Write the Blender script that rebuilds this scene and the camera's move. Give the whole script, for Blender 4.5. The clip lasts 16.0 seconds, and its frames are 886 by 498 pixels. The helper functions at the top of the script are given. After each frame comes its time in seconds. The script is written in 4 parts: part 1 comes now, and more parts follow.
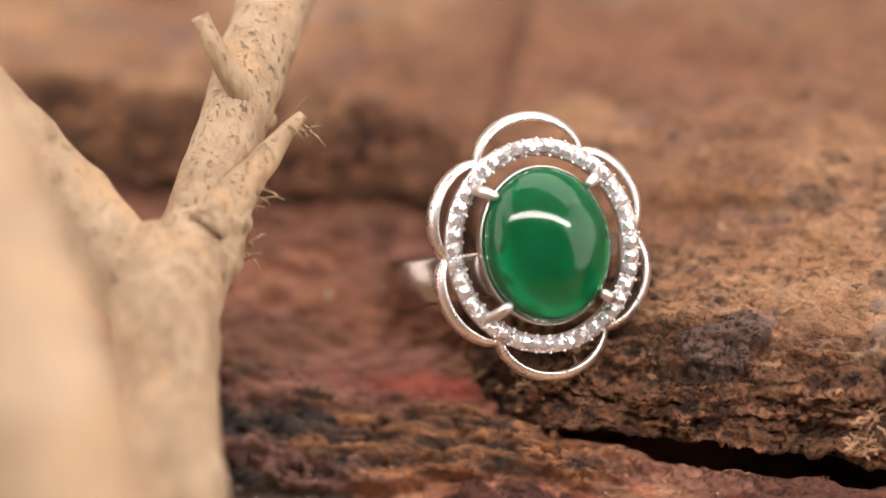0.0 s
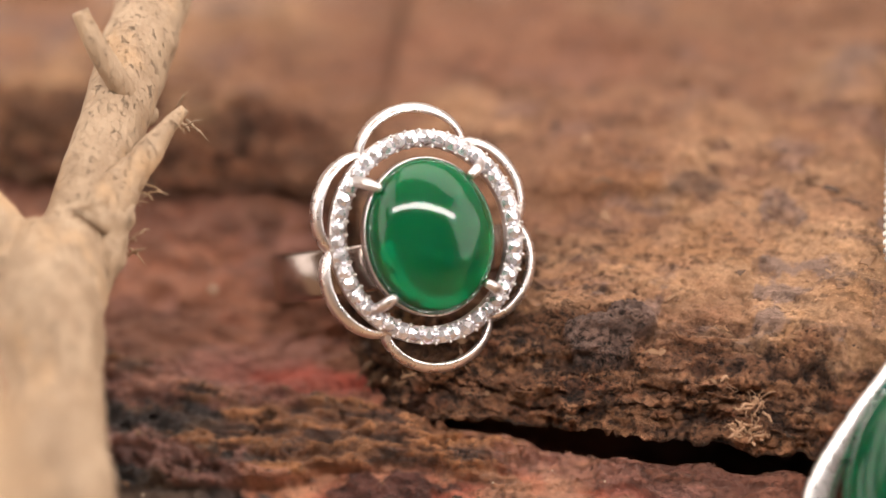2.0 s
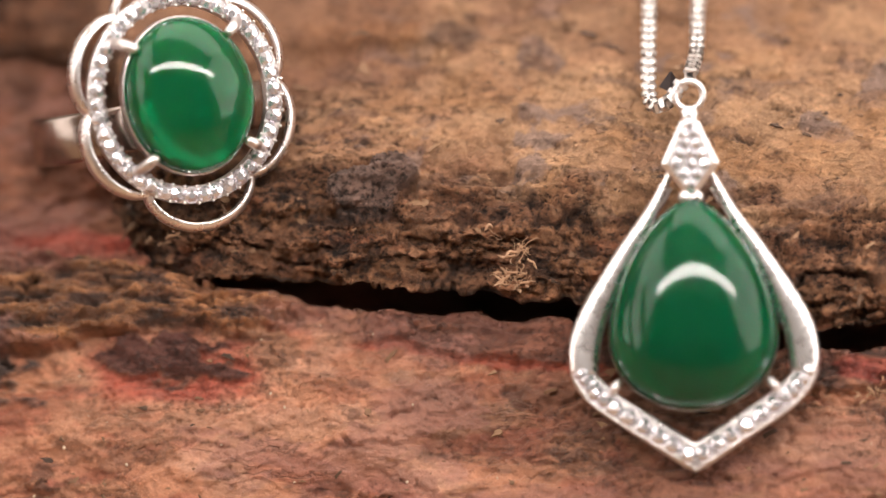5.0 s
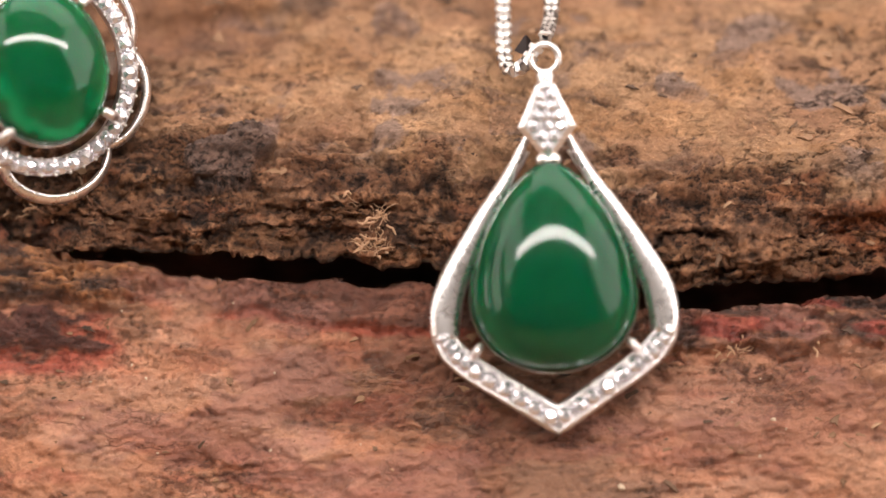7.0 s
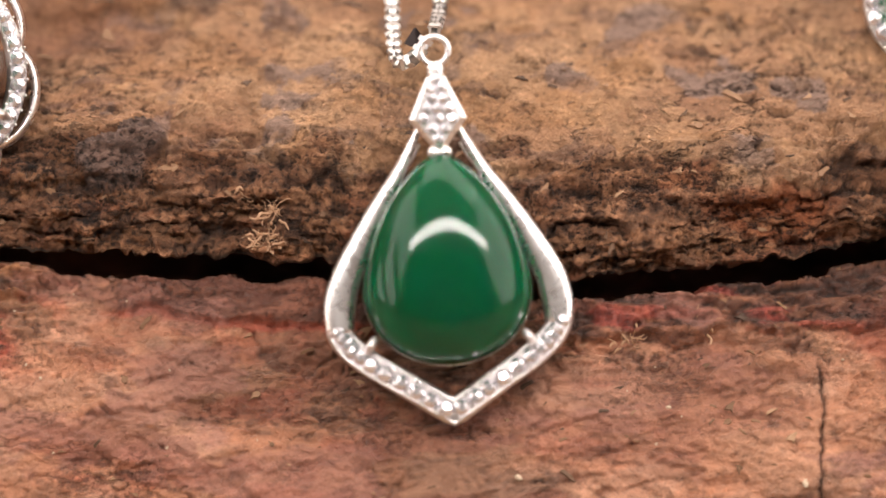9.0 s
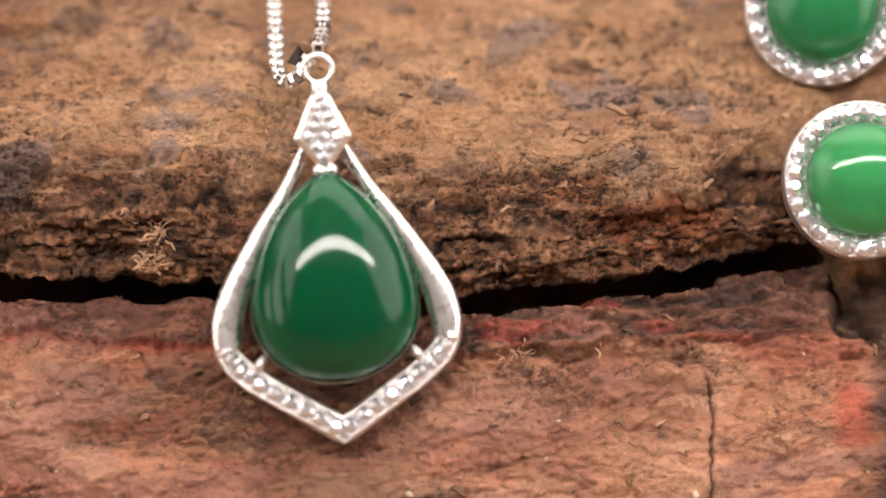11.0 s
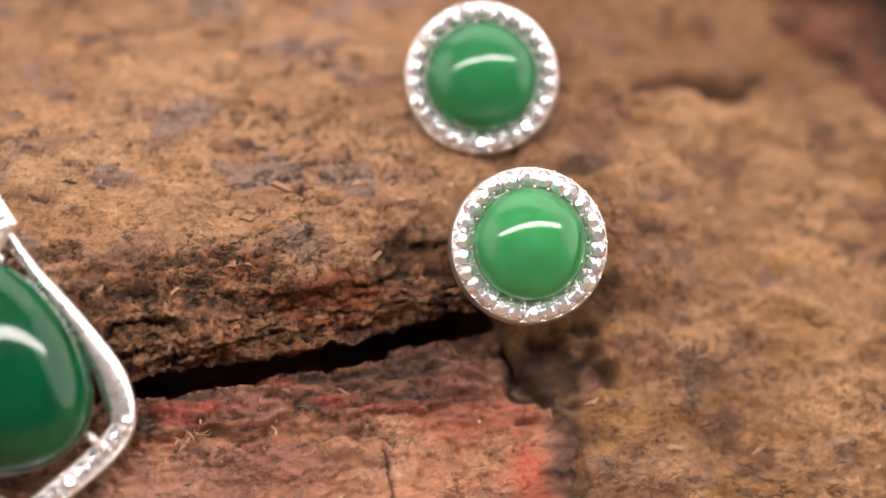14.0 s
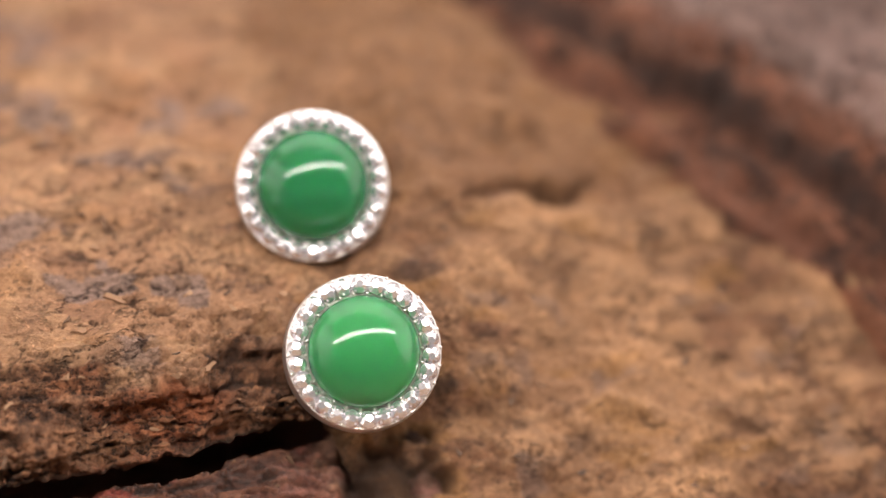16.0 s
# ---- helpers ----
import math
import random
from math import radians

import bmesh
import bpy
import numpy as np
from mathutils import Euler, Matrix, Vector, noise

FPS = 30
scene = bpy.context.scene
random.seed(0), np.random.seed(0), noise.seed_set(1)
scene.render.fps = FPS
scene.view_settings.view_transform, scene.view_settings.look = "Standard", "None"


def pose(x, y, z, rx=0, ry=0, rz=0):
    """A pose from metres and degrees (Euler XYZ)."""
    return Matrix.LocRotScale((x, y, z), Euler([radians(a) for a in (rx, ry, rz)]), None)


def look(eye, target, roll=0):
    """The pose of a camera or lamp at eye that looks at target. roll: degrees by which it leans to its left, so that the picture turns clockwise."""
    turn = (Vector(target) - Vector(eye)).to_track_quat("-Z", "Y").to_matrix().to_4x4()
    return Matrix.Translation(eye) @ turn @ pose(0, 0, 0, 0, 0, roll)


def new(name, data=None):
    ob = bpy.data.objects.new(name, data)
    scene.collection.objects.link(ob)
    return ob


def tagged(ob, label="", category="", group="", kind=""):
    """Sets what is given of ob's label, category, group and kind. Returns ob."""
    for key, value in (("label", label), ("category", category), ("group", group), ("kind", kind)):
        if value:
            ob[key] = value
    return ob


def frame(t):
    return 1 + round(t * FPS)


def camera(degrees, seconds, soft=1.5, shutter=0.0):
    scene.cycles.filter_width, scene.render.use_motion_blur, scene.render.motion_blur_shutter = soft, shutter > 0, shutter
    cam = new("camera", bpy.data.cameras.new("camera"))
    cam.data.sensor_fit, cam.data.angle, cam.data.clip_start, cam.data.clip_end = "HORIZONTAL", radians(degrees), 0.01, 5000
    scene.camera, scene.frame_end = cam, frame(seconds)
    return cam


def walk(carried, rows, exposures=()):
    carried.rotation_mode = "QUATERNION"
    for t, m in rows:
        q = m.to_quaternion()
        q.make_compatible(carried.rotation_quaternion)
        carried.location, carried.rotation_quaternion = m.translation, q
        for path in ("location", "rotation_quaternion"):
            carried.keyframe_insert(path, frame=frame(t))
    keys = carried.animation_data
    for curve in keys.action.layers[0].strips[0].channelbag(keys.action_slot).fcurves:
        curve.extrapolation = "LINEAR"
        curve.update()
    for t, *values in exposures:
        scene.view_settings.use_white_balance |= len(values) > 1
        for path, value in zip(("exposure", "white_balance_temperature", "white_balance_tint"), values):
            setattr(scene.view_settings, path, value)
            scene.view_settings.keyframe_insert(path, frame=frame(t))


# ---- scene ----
cam = camera(14.0, 16.0, soft=1.5)
cam.data.dof.use_dof = True
cam.data.dof.focus_distance = 0.2772
cam.data.dof.aperture_fstop = 7.2
cam.data.dof.aperture_blades = 0
# A tripod head: the eye stays, yaw (to the left), pitch and roll change.
EYE = (0.0, -0.25, 0.125)
PATH = [
    (0, 11.00, -25.48, -0.01), (0.5, 10.34, -25.48, -0.04), (1, 9.66, -25.49, -0.08), (1.5, 9.21, -25.53, -0.07),
    (2, 8.96, -25.61, 0.06), (2.5, 8.39, -25.96, 0.07), (3, 7.82, -26.45, 0.05), (3.5, 7.22, -26.94, 0.00),
    (4, 6.44, -27.34, -0.04), (4.5, 5.62, -27.67, -0.09), (5, 4.74, -27.92, -0.11), (7.5, 1.70, -28.50, -0.04),
    (8, 1.18, -28.53, -0.06), (8.5, 0.66, -28.58, -0.11), (11, -1.77, -28.30, -0.14), (11.5, -2.87, -28.19, -0.17),
    (12, -3.85, -28.10, -0.08), (12.5, -4.83, -27.94, -0.08), (13, -5.87, -27.74, -0.03), (13.5, -6.72, -27.52, -0.09),
    (14, -7.69, -27.08, -0.03), (14.5, -8.52, -26.65, -0.03), (15, -9.47, -26.36, -0.07), (15.5, -10.10, -25.77, 0.16),
    (16, -10.64, -25.38, 0.09),
]


def gaze(yaw, pitch):
    a, b = radians(yaw), radians(pitch)
    return Vector(EYE) + Vector((-math.sin(a) * math.cos(b), math.cos(a) * math.cos(b), math.sin(b)))


walk(cam, [(t, look(EYE, gaze(yaw, pitch), roll)) for t, yaw, pitch, roll in PATH])

# ---- light: a strip softbox over the camera, in a plain closed studio ----
world = bpy.data.worlds.new("studio_air")
world.use_nodes = True
world.node_tree.nodes["Background"].inputs[0].default_value = (0.9, 0.85, 0.8, 1)
world.node_tree.nodes["Background"].inputs[1].default_value = 0.0
scene.world = world


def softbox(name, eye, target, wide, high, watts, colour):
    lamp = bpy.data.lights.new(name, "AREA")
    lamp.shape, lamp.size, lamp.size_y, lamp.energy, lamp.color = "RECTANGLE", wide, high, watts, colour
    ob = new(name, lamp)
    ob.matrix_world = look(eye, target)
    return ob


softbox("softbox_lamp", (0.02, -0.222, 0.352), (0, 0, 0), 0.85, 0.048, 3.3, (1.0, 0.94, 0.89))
softbox("overhead_panel", (0.05, 0.26, 0.66), (0, 0, 0), 1.2, 0.6, 5.8, (1.0, 0.94, 0.89))
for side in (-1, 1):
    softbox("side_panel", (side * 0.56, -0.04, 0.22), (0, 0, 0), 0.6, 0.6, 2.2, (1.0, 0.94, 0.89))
scene.view_settings.exposure = 0.08

# ---- smooth random fields ----
_LAT = np.random.RandomState(11).rand(64, 64, 64)


def vnoise(x, y, z=None):
    """Value noise, 0 to 1, of arrays of coordinates."""
    z = np.zeros_like(x) if z is None else z
    xi, yi, zi = (np.floor(v).astype(np.int64) for v in (x, y, z))
    xf, yf, zf = x - xi, y - yi, z - zi
    xf, yf, zf = (v * v * v * (v * (v * 6 - 15) + 10) for v in (xf, yf, zf))
    out = 0.0
    for a in (0, 1):
        for b in (0, 1):
            for c in (0, 1):
                w = (xf if a else 1 - xf) * (yf if b else 1 - yf) * (zf if c else 1 - zf)
                out = out + w * _LAT[(xi + a) % 64, (yi + b) % 64, (zi + c) % 64]
    return out


def fbm(x, y, z=None, octaves=4, gain=0.5):
    """Sum of octaves, about -1 to 1."""
    z = np.zeros_like(x) if z is None else z
    out, amp, total, k = 0.0, 1.0, 0.0, 1.0
    for n in range(octaves):
        out = out + amp * (2 * vnoise(x * k + 7.3 * n, y * k + 3.1 * n, z * k + 1.7 * n) - 1)
        total, amp, k = total + amp, amp * gain, k * 2.03
    return out / total * 1.6


def flakes(x, y, jitter=0.85):
    """Cells with ragged borders: distance to the border (0 at it), and two random values of each cell."""
    xi, yi = np.floor(x).astype(np.int64), np.floor(y).astype(np.int64)
    near, second = np.full(x.shape, 9.0), np.full(x.shape, 9.0)
    v1, v2 = np.zeros(x.shape), np.zeros(x.shape)
    for a in (-1, 0, 1):
        for b in (-1, 0, 1):
            cx, cy = (xi + a) % 64, (yi + b) % 64
            d = np.hypot(xi + a + 0.5 + jitter * (_LAT[cx, cy, 5] - 0.5) - x, yi + b + 0.5 + jitter * (_LAT[cx, cy, 9] - 0.5) - y)
            hit = d < near
            second = np.where(hit, near, np.minimum(second, d))
            v1, v2 = np.where(hit, _LAT[cx, cy, 21], v1), np.where(hit, _LAT[cx, cy, 33], v2)
            near = np.where(hit, d, near)
    return second - near, v1, v2


def step(a, b, v):
    v = np.clip((v - a) / (b - a), 0, 1)
    return v * v * (3 - 2 * v)


def spot(x, s, cx, cs, rx, rs, wob, soft=0.35):
    """1 inside a ragged oval patch, 0 outside."""
    d = np.sqrt(((x - cx) / rx) ** 2 + ((s - cs) / rs) ** 2) + wob
    return 1 - step(1 - soft, 1 + soft, d)


# ---- the log's curved back: x along it, s over it from the front up and back, h out of it; all in mm ----
LOG_R, LOG_Y, LOG_Z, LOG_A, LOG_B = 70.0, 40.8, -63.0, radians(42), radians(9)


def on_log(x, s, h):
    x, s, h = (np.asarray(v, float) for v in (x, s, h))
    a = LOG_A - s / LOG_R
    s1 = (LOG_A - LOG_B) * LOG_R
    flat, k = a < LOG_B, s - s1
    a = np.maximum(a, LOG_B)
    y = LOG_Y - LOG_R * np.sin(a) + np.where(flat, k, 0) * math.cos(LOG_B)
    z = LOG_Z + LOG_R * np.cos(a) + np.where(flat, k, 0) * math.sin(LOG_B)
    return np.stack([x + 0 * y, y - h * np.sin(a), z + h * np.cos(a)], -1)


def grid_mesh(name, points, tints, crumbly):
    """A mesh from an array of rows and columns of points in mm, with a base colour and a crumbliness (0 to 1) for each."""
    n, m = points.shape[:2]
    me = bpy.data.meshes.new(name)
    i = np.arange(n * m).reshape(n, m)
    quads = np.stack([i[:-1, :-1], i[:-1, 1:], i[1:, 1:], i[1:, :-1]], -1).reshape(-1, 4)
    me.vertices.add(n * m)
    me.vertices.foreach_set("co", (points.reshape(-1, 3) * 0.001).ravel())
    me.loops.add(quads.size)
    me.loops.foreach_set("vertex_index", quads.ravel())
    me.polygons.add(len(quads))
    me.polygons.foreach_set("loop_start", np.arange(0, quads.size, 4))
    me.update(calc_edges=True)
    me.polygons.foreach_set("use_smooth", np.ones(len(quads), bool))
    rgba = np.concatenate([np.clip(tints * np.array([1.0, 0.84, 0.82]), 0.004, 0.9).reshape(-1, 3), np.clip(crumbly, 0, 1).reshape(-1, 1)], 1)
    me.attributes.new("stain", "FLOAT_COLOR", "POINT").data.foreach_set("color", rgba.ravel())
    me.validate()
    return me


def mix(base, colour, mask):
    return base + (np.array(colour) - base) * mask[..., None]


# ---- materials ----
def nodes_of(name):
    ma = bpy.data.materials.new(name)
    ma.use_nodes = True
    tree = ma.node_tree
    return ma, tree, tree.nodes["Principled BSDF"]


def link(tree, a, b):
    tree.links.new(a, b)


def plain(name, colour, rough, metal=0.0, **more):
    ma, tree, bsdf = nodes_of(name)
    bsdf.inputs["Base Color"].default_value = (*colour, 1)
    bsdf.inputs["Roughness"].default_value = rough
    bsdf.inputs["Metallic"].default_value = metal
    for key, value in more.items():
        bsdf.inputs[key.replace("_", " ")].default_value = value
    return ma


def noise_node(tree, scale, detail=4, rough=0.6, stretch=(1, 1, 1)):
    co, mp, no = (tree.nodes.new(k) for k in ("ShaderNodeTexCoord", "ShaderNodeMapping", "ShaderNodeTexNoise"))
    mp.inputs["Scale"].default_value = stretch
    no.inputs["Scale"].default_value, no.inputs["Detail"].default_value, no.inputs["Roughness"].default_value = scale, detail, rough
    link(tree, co.outputs["Object"], mp.inputs[0])
    link(tree, mp.outputs[0], no.inputs["Vector"])
    return no


def ranged(tree, source, a, b, lo, hi):
    """A value spread from a..b onto lo..hi, clamped."""
    mr = tree.nodes.new("ShaderNodeMapRange")
    for key, value in (("From Min", a), ("From Max", b), ("To Min", lo), ("To Max", hi)):
        mr.inputs[key].default_value = value
    link(tree, source, mr.inputs["Value"])
    return mr.outputs[0]


def math_node(tree, kind, a, b=None):
    no = tree.nodes.new("ShaderNodeMath")
    no.operation = kind
    link(tree, a, no.inputs[0])
    if isinstance(b, (int, float)):
        no.inputs[1].default_value = b
    elif b is not None:
        link(tree, b, no.inputs[1])
    return no.outputs[0]


def bark_material(name, rough=0.75, relief=0.0004, grain=(1, 1, 1), gloss=0.4, contrast=0.4, pits=0.6, crumbs=0.6, cracks=0.55):
    """Bark whose base colour is the mesh's own stain, broken up by grain, pits, pale crumbs and hairline cracks."""
    ma, tree, bsdf = nodes_of(name)
    at = tree.nodes.new("ShaderNodeAttribute")
    at.attribute_name = "stain"
    coarse = noise_node(tree, 520, 9, 0.72, grain).outputs["Fac"]
    fine = noise_node(tree, 2300, 5, 0.7, grain).outputs["Fac"]
    dots = noise_node(tree, 3100, 2, 0.5).outputs["Fac"]
    field = noise_node(tree, 160, 4, 0.6).outputs["Fac"]
    loose = at.outputs["Alpha"]
    tone = math_node(tree, "MULTIPLY", ranged(tree, coarse, 0.36, 0.64, 1 - contrast, 1 + contrast), ranged(tree, fine, 0.36, 0.64, 1 - contrast, 1 + contrast))
    tone = math_node(tree, "ADD", math_node(tree, "MULTIPLY", math_node(tree, "SUBTRACT", tone, 1.0), ranged(tree, loose, 0, 1, 0.45, 1.0)), 1.0)
    hole = ranged(tree, math_node(tree, "ADD", fine, math_node(tree, "MULTIPLY", field, 0.6)), 0.66, 0.74, 1.0, 0.0)
    hole = math_node(tree, "MULTIPLY", hole, ranged(tree, loose, 0, 1, 0.12, 1.0))
    hole = ranged(tree, hole, 0, 1, 1.0, 1 - pits)
    tone = math_node(tree, "MULTIPLY", tone, hole)
    crumb = ranged(tree, math_node(tree, "SUBTRACT", dots, math_node(tree, "MULTIPLY", field, 0.25)), 0.52, 0.60, 0.0, 1.0)
    tone = math_node(tree, "MULTIPLY", tone, ranged(tree, crumb, 0, 1, 1.0, 1 + crumbs))
    # hairline cracks, here and there, running along the grain
    vein = noise_node(tree, 95, 6, 0.62, (0.45, 1, 1)).outputs["Fac"]
    off = math_node(tree, "ABSOLUTE", math_node(tree, "SUBTRACT", vein, 0.5))
    some = ranged(tree, noise_node(tree, 80, 3, 0.5).outputs["Fac"], 0.52, 0.60, 1.0, 0.0)
    crack = math_node(tree, "MAXIMUM", ranged(tree, off, 0.002, 0.011, 1 - cracks, 1.0), ranged(tree, some, 0, 1, 1 - cracks, 1.0))
    tone = math_node(tree, "MULTIPLY", tone, crack)
    mul = tree.nodes.new("ShaderNodeVectorMath")
    mul.operation = "SCALE"
    link(tree, at.outputs["Color"], mul.inputs[0])
    link(tree, tone, mul.inputs["Scale"])
    link(tree, mul.outputs[0], bsdf.inputs["Base Color"])
    height = math_node(tree, "ADD", math_node(tree, "ADD", coarse, fine), math_node(tree, "ADD", hole, crack))
    bump = tree.nodes.new("ShaderNodeBump")
    bump.inputs["Strength"].default_value, bump.inputs["Distance"].default_value = 1.0, relief
    link(tree, math_node(tree, "ADD", height, math_node(tree, "MULTIPLY", crumb, 0.4)), bump.inputs["Height"])
    link(tree, bump.outputs[0], bsdf.inputs["Normal"])
    link(tree, ranged(tree, coarse, 0.3, 0.7, rough - 0.2, min(1, rough + 0.2)), bsdf.inputs["Roughness"])
    bsdf.inputs["Specular IOR Level"].default_value = gloss
    return ma


def wood_material(name, light, dark, relief):
    """Barkless weathered wood: pale, streaked along its length, with dark pits."""
    ma, tree, bsdf = nodes_of(name)
    a, b = noise_node(tree, 500, 5, 0.6, (1, 1, 0.25)), noise_node(tree, 150, 4, 0.6)
    ramp = tree.nodes.new("ShaderNodeValToRGB")
    ramp.color_ramp.elements[0].position, ramp.color_ramp.elements[0].color = 0.36, (*dark, 1)
    ramp.color_ramp.elements[1].position, ramp.color_ramp.elements[1].color = 0.6, (*light, 1)
    mx = tree.nodes.new("ShaderNodeMath")
    mx.operation = "MULTIPLY_ADD"
    mx.inputs[1].default_value, mx.inputs[2].default_value = 0.5, 0.0
    link(tree, a.outputs["Fac"], mx.inputs[0])
    hf = tree.nodes.new("ShaderNodeMath")
    hf.operation = "MULTIPLY_ADD"
    hf.inputs[1].default_value = 0.5
    link(tree, b.outputs["Fac"], hf.inputs[0])
    link(tree, mx.outputs[0], hf.inputs[2])
    link(tree, hf.outputs[0], ramp.inputs[0])
    # dark pits and short fibres
    pit = noise_node(tree, 2300, 5, 0.65, (1, 1, 0.4))
    deep = tree.nodes.new("ShaderNodeMapRange")
    deep.inputs["From Min"].default_value, deep.inputs["From Max"].default_value = 0.3, 0.42
    deep.inputs["To Min"].default_value, deep.inputs["To Max"].default_value = 0.75, 1.0
    link(tree, pit.outputs["Fac"], deep.inputs["Value"])
    mul = tree.nodes.new("ShaderNodeVectorMath")
    mul.operation = "SCALE"
    # warmer patches where the inner skin is left
    skin = noise_node(tree, 190, 5, 0.65, (1, 1, 0.5))
    patch = tree.nodes.new("ShaderNodeMapRange")
    patch.inputs["From Min"].default_value, patch.inputs["From Max"].default_value = 0.5, 0.62
    patch.inputs["To Max"].default_value = 0.7
    link(tree, skin.outputs["Fac"], patch.inputs["Value"])
    warm = tree.nodes.new("ShaderNodeMix")
    warm.data_type = "RGBA"
    warm.inputs[7].default_value = (light[0] * 1.1, light[1] * 0.98, light[2] * 0.82, 1)
    link(tree, patch.outputs[0], warm.inputs[0])
    link(tree, ramp.outputs[0], warm.inputs[6])
    link(tree, warm.outputs[2], mul.inputs[0])
    link(tree, deep.outputs[0], mul.inputs["Scale"])
    link(tree, mul.outputs[0], bsdf.inputs["Base Color"])
    both = tree.nodes.new("ShaderNodeMath")
    both.operation = "ADD"
    link(tree, a.outputs["Fac"], both.inputs[0])
    link(tree, deep.outputs[0], both.inputs[1])
    bump = tree.nodes.new("ShaderNodeBump")
    bump.inputs["Strength"].default_value, bump.inputs["Distance"].default_value = 0.9, relief * 0.6
    link(tree, both.outputs[0], bump.inputs["Height"])
    link(tree, bump.outputs[0], bsdf.inputs["Normal"])
    bsdf.inputs["Roughness"].default_value = 0.7
    return ma


def silver_material(name, colour, rough):
    ma, tree, bsdf = nodes_of(name)
    bsdf.inputs["Base Color"].default_value, bsdf.inputs["Metallic"].default_value = (*colour, 1), 1.0
    n = noise_node(tree, 900, 3, 0.6)
    r = tree.nodes.new("ShaderNodeMapRange")
    r.inputs["To Min"].default_value, r.inputs["To Max"].default_value = rough * 0.6, rough * 1.5
    link(tree, n.outputs["Fac"], r.inputs["Value"])
    link(tree, r.outputs[0], bsdf.inputs["Roughness"])
    bump = tree.nodes.new("ShaderNodeBump")
    bump.inputs["Strength"].default_value, bump.inputs["Distance"].default_value = 0.15, 0.0001
    link(tree, n.outputs["Fac"], bump.inputs["Height"])
    link(tree, bump.outputs[0], bsdf.inputs["Normal"])
    return ma


def jade_material(name, colour, deep, scatter, clear):
    """Polished chalcedony: cloudy body colour, light that seeps in, a wet gloss."""
    ma, tree, bsdf = nodes_of(name)
    n = noise_node(tree, 160, 3, 0.5)
    ramp = tree.nodes.new("ShaderNodeValToRGB")
    ramp.color_ramp.elements[0].position, ramp.color_ramp.elements[0].color = 0.35, (*deep, 1)
    ramp.color_ramp.elements[1].position, ramp.color_ramp.elements[1].color = 0.7, (*colour, 1)
    link(tree, n.outputs["Fac"], ramp.inputs[0])
    link(tree, ramp.outputs[0], bsdf.inputs["Base Color"])
    bsdf.inputs["Roughness"].default_value = 0.09
    bsdf.inputs["IOR"].default_value = 1.5
    bsdf.inputs["Specular IOR Level"].default_value = 0.32
    bsdf.inputs["Transmission Weight"].default_value = clear
    bsdf.inputs["Subsurface Weight"].default_value = scatter
    bsdf.inputs["Subsurface Radius"].default_value = (0.3, 1.0, 0.45)
    bsdf.inputs["Subsurface Scale"].default_value = 0.008
    return ma


BARK_LOW = bark_material("red_inner_bark", 0.55, 0.0003, (0.85, 1, 1), 0.5, 0.22, 0.25, 0.3, 0.3)
BARK_TOP = bark_material("brown_outer_bark", 0.75, 0.0006, (0.75, 1, 1), 0.35, 0.36, 0.6, 0.6)
BARK_FAR = bark_material("dark_red_bark", 0.7, 0.0006)
DRIFT = wood_material("pale_bare_wood", (0.43, 0.305, 0.20), (0.27, 0.175, 0.105), 0.0018)
SILVER = silver_material("polished_silver", (0.93, 0.89, 0.89), 0.27)
SILVER_CAST = silver_material("cast_silver", (0.78, 0.74, 0.73), 0.3)
# Band silver browned: the wood's dark reflection is put into its base colour.
SILVER_BAND = silver_material("band_silver_painted_reflection", (0.34, 0.28, 0.25), 0.2)
SILVER_MATT = silver_material("matt_backing_silver", (0.8, 0.78, 0.75), 0.62)
CHAIN = silver_material("dull_chain_silver", (0.86, 0.82, 0.80), 0.4)
SILVER_DARK = silver_material("tarnished_silver", (0.05, 0.04, 0.04), 0.4)
ZIRCON = plain("white_zircon", (0.75, 0.73, 0.77), 0.16, 0.75, IOR=2.2)
JADE_RING = jade_material("deep_green_jade", (0.0, 0.22, 0.08), (0.0, 0.17, 0.06), 0.9, 0.65)
JADE_PENDANT = jade_material("dark_green_jade", (0.0, 0.108, 0.042), (0.0, 0.084, 0.032), 0.85, 0.4)
JADE_EARRING = jade_material("bright_green_jade", (0.075, 0.42, 0.15), (0.045, 0.33, 0.115), 1.0, 0.65)
JADE_SECOND = jade_material("mid_green_jade", (0.035, 0.28, 0.11), (0.025, 0.22, 0.085), 1.0, 0.6)
FIBRE = plain("dry_bast_fibre", (0.46, 0.27, 0.16), 0.8)
SLIVER = wood_material("torn_bast_wood", (0.24, 0.13, 0.07), (0.07, 0.038, 0.02), 0.0005)
GRIT = plain("pale_grit", (0.5, 0.38, 0.27), 0.6)
BLACKCLOTH = plain("dark_cloth", (0.2, 0.19, 0.18), 0.9)
PLASTER = plain("white_tent_cloth", (0.82, 0.78, 0.74), 0.9)
TABLETOP = wood_material("brown_table_wood", (0.30, 0.19, 0.11), (0.2, 0.12, 0.07), 0.0002)


def bm_object(name, bm, material, parent=None, label="", smooth=True):
    me = bpy.data.meshes.new(name)
    bm.to_mesh(me)
    bm.free()
    return mesh_object(name, me, material, parent, label, smooth)


def mesh_object(name, me, material, parent=None, label="", smooth=None):
    if not me.materials:
        me.materials.append(material)
    if smooth is not None:
        me.polygons.foreach_set("use_smooth", np.full(len(me.polygons), smooth))
    ob = new(name, me)
    if parent is not None:
        ob.parent = parent
    if label:
        ob["label"] = label
    return ob


part = bm_object

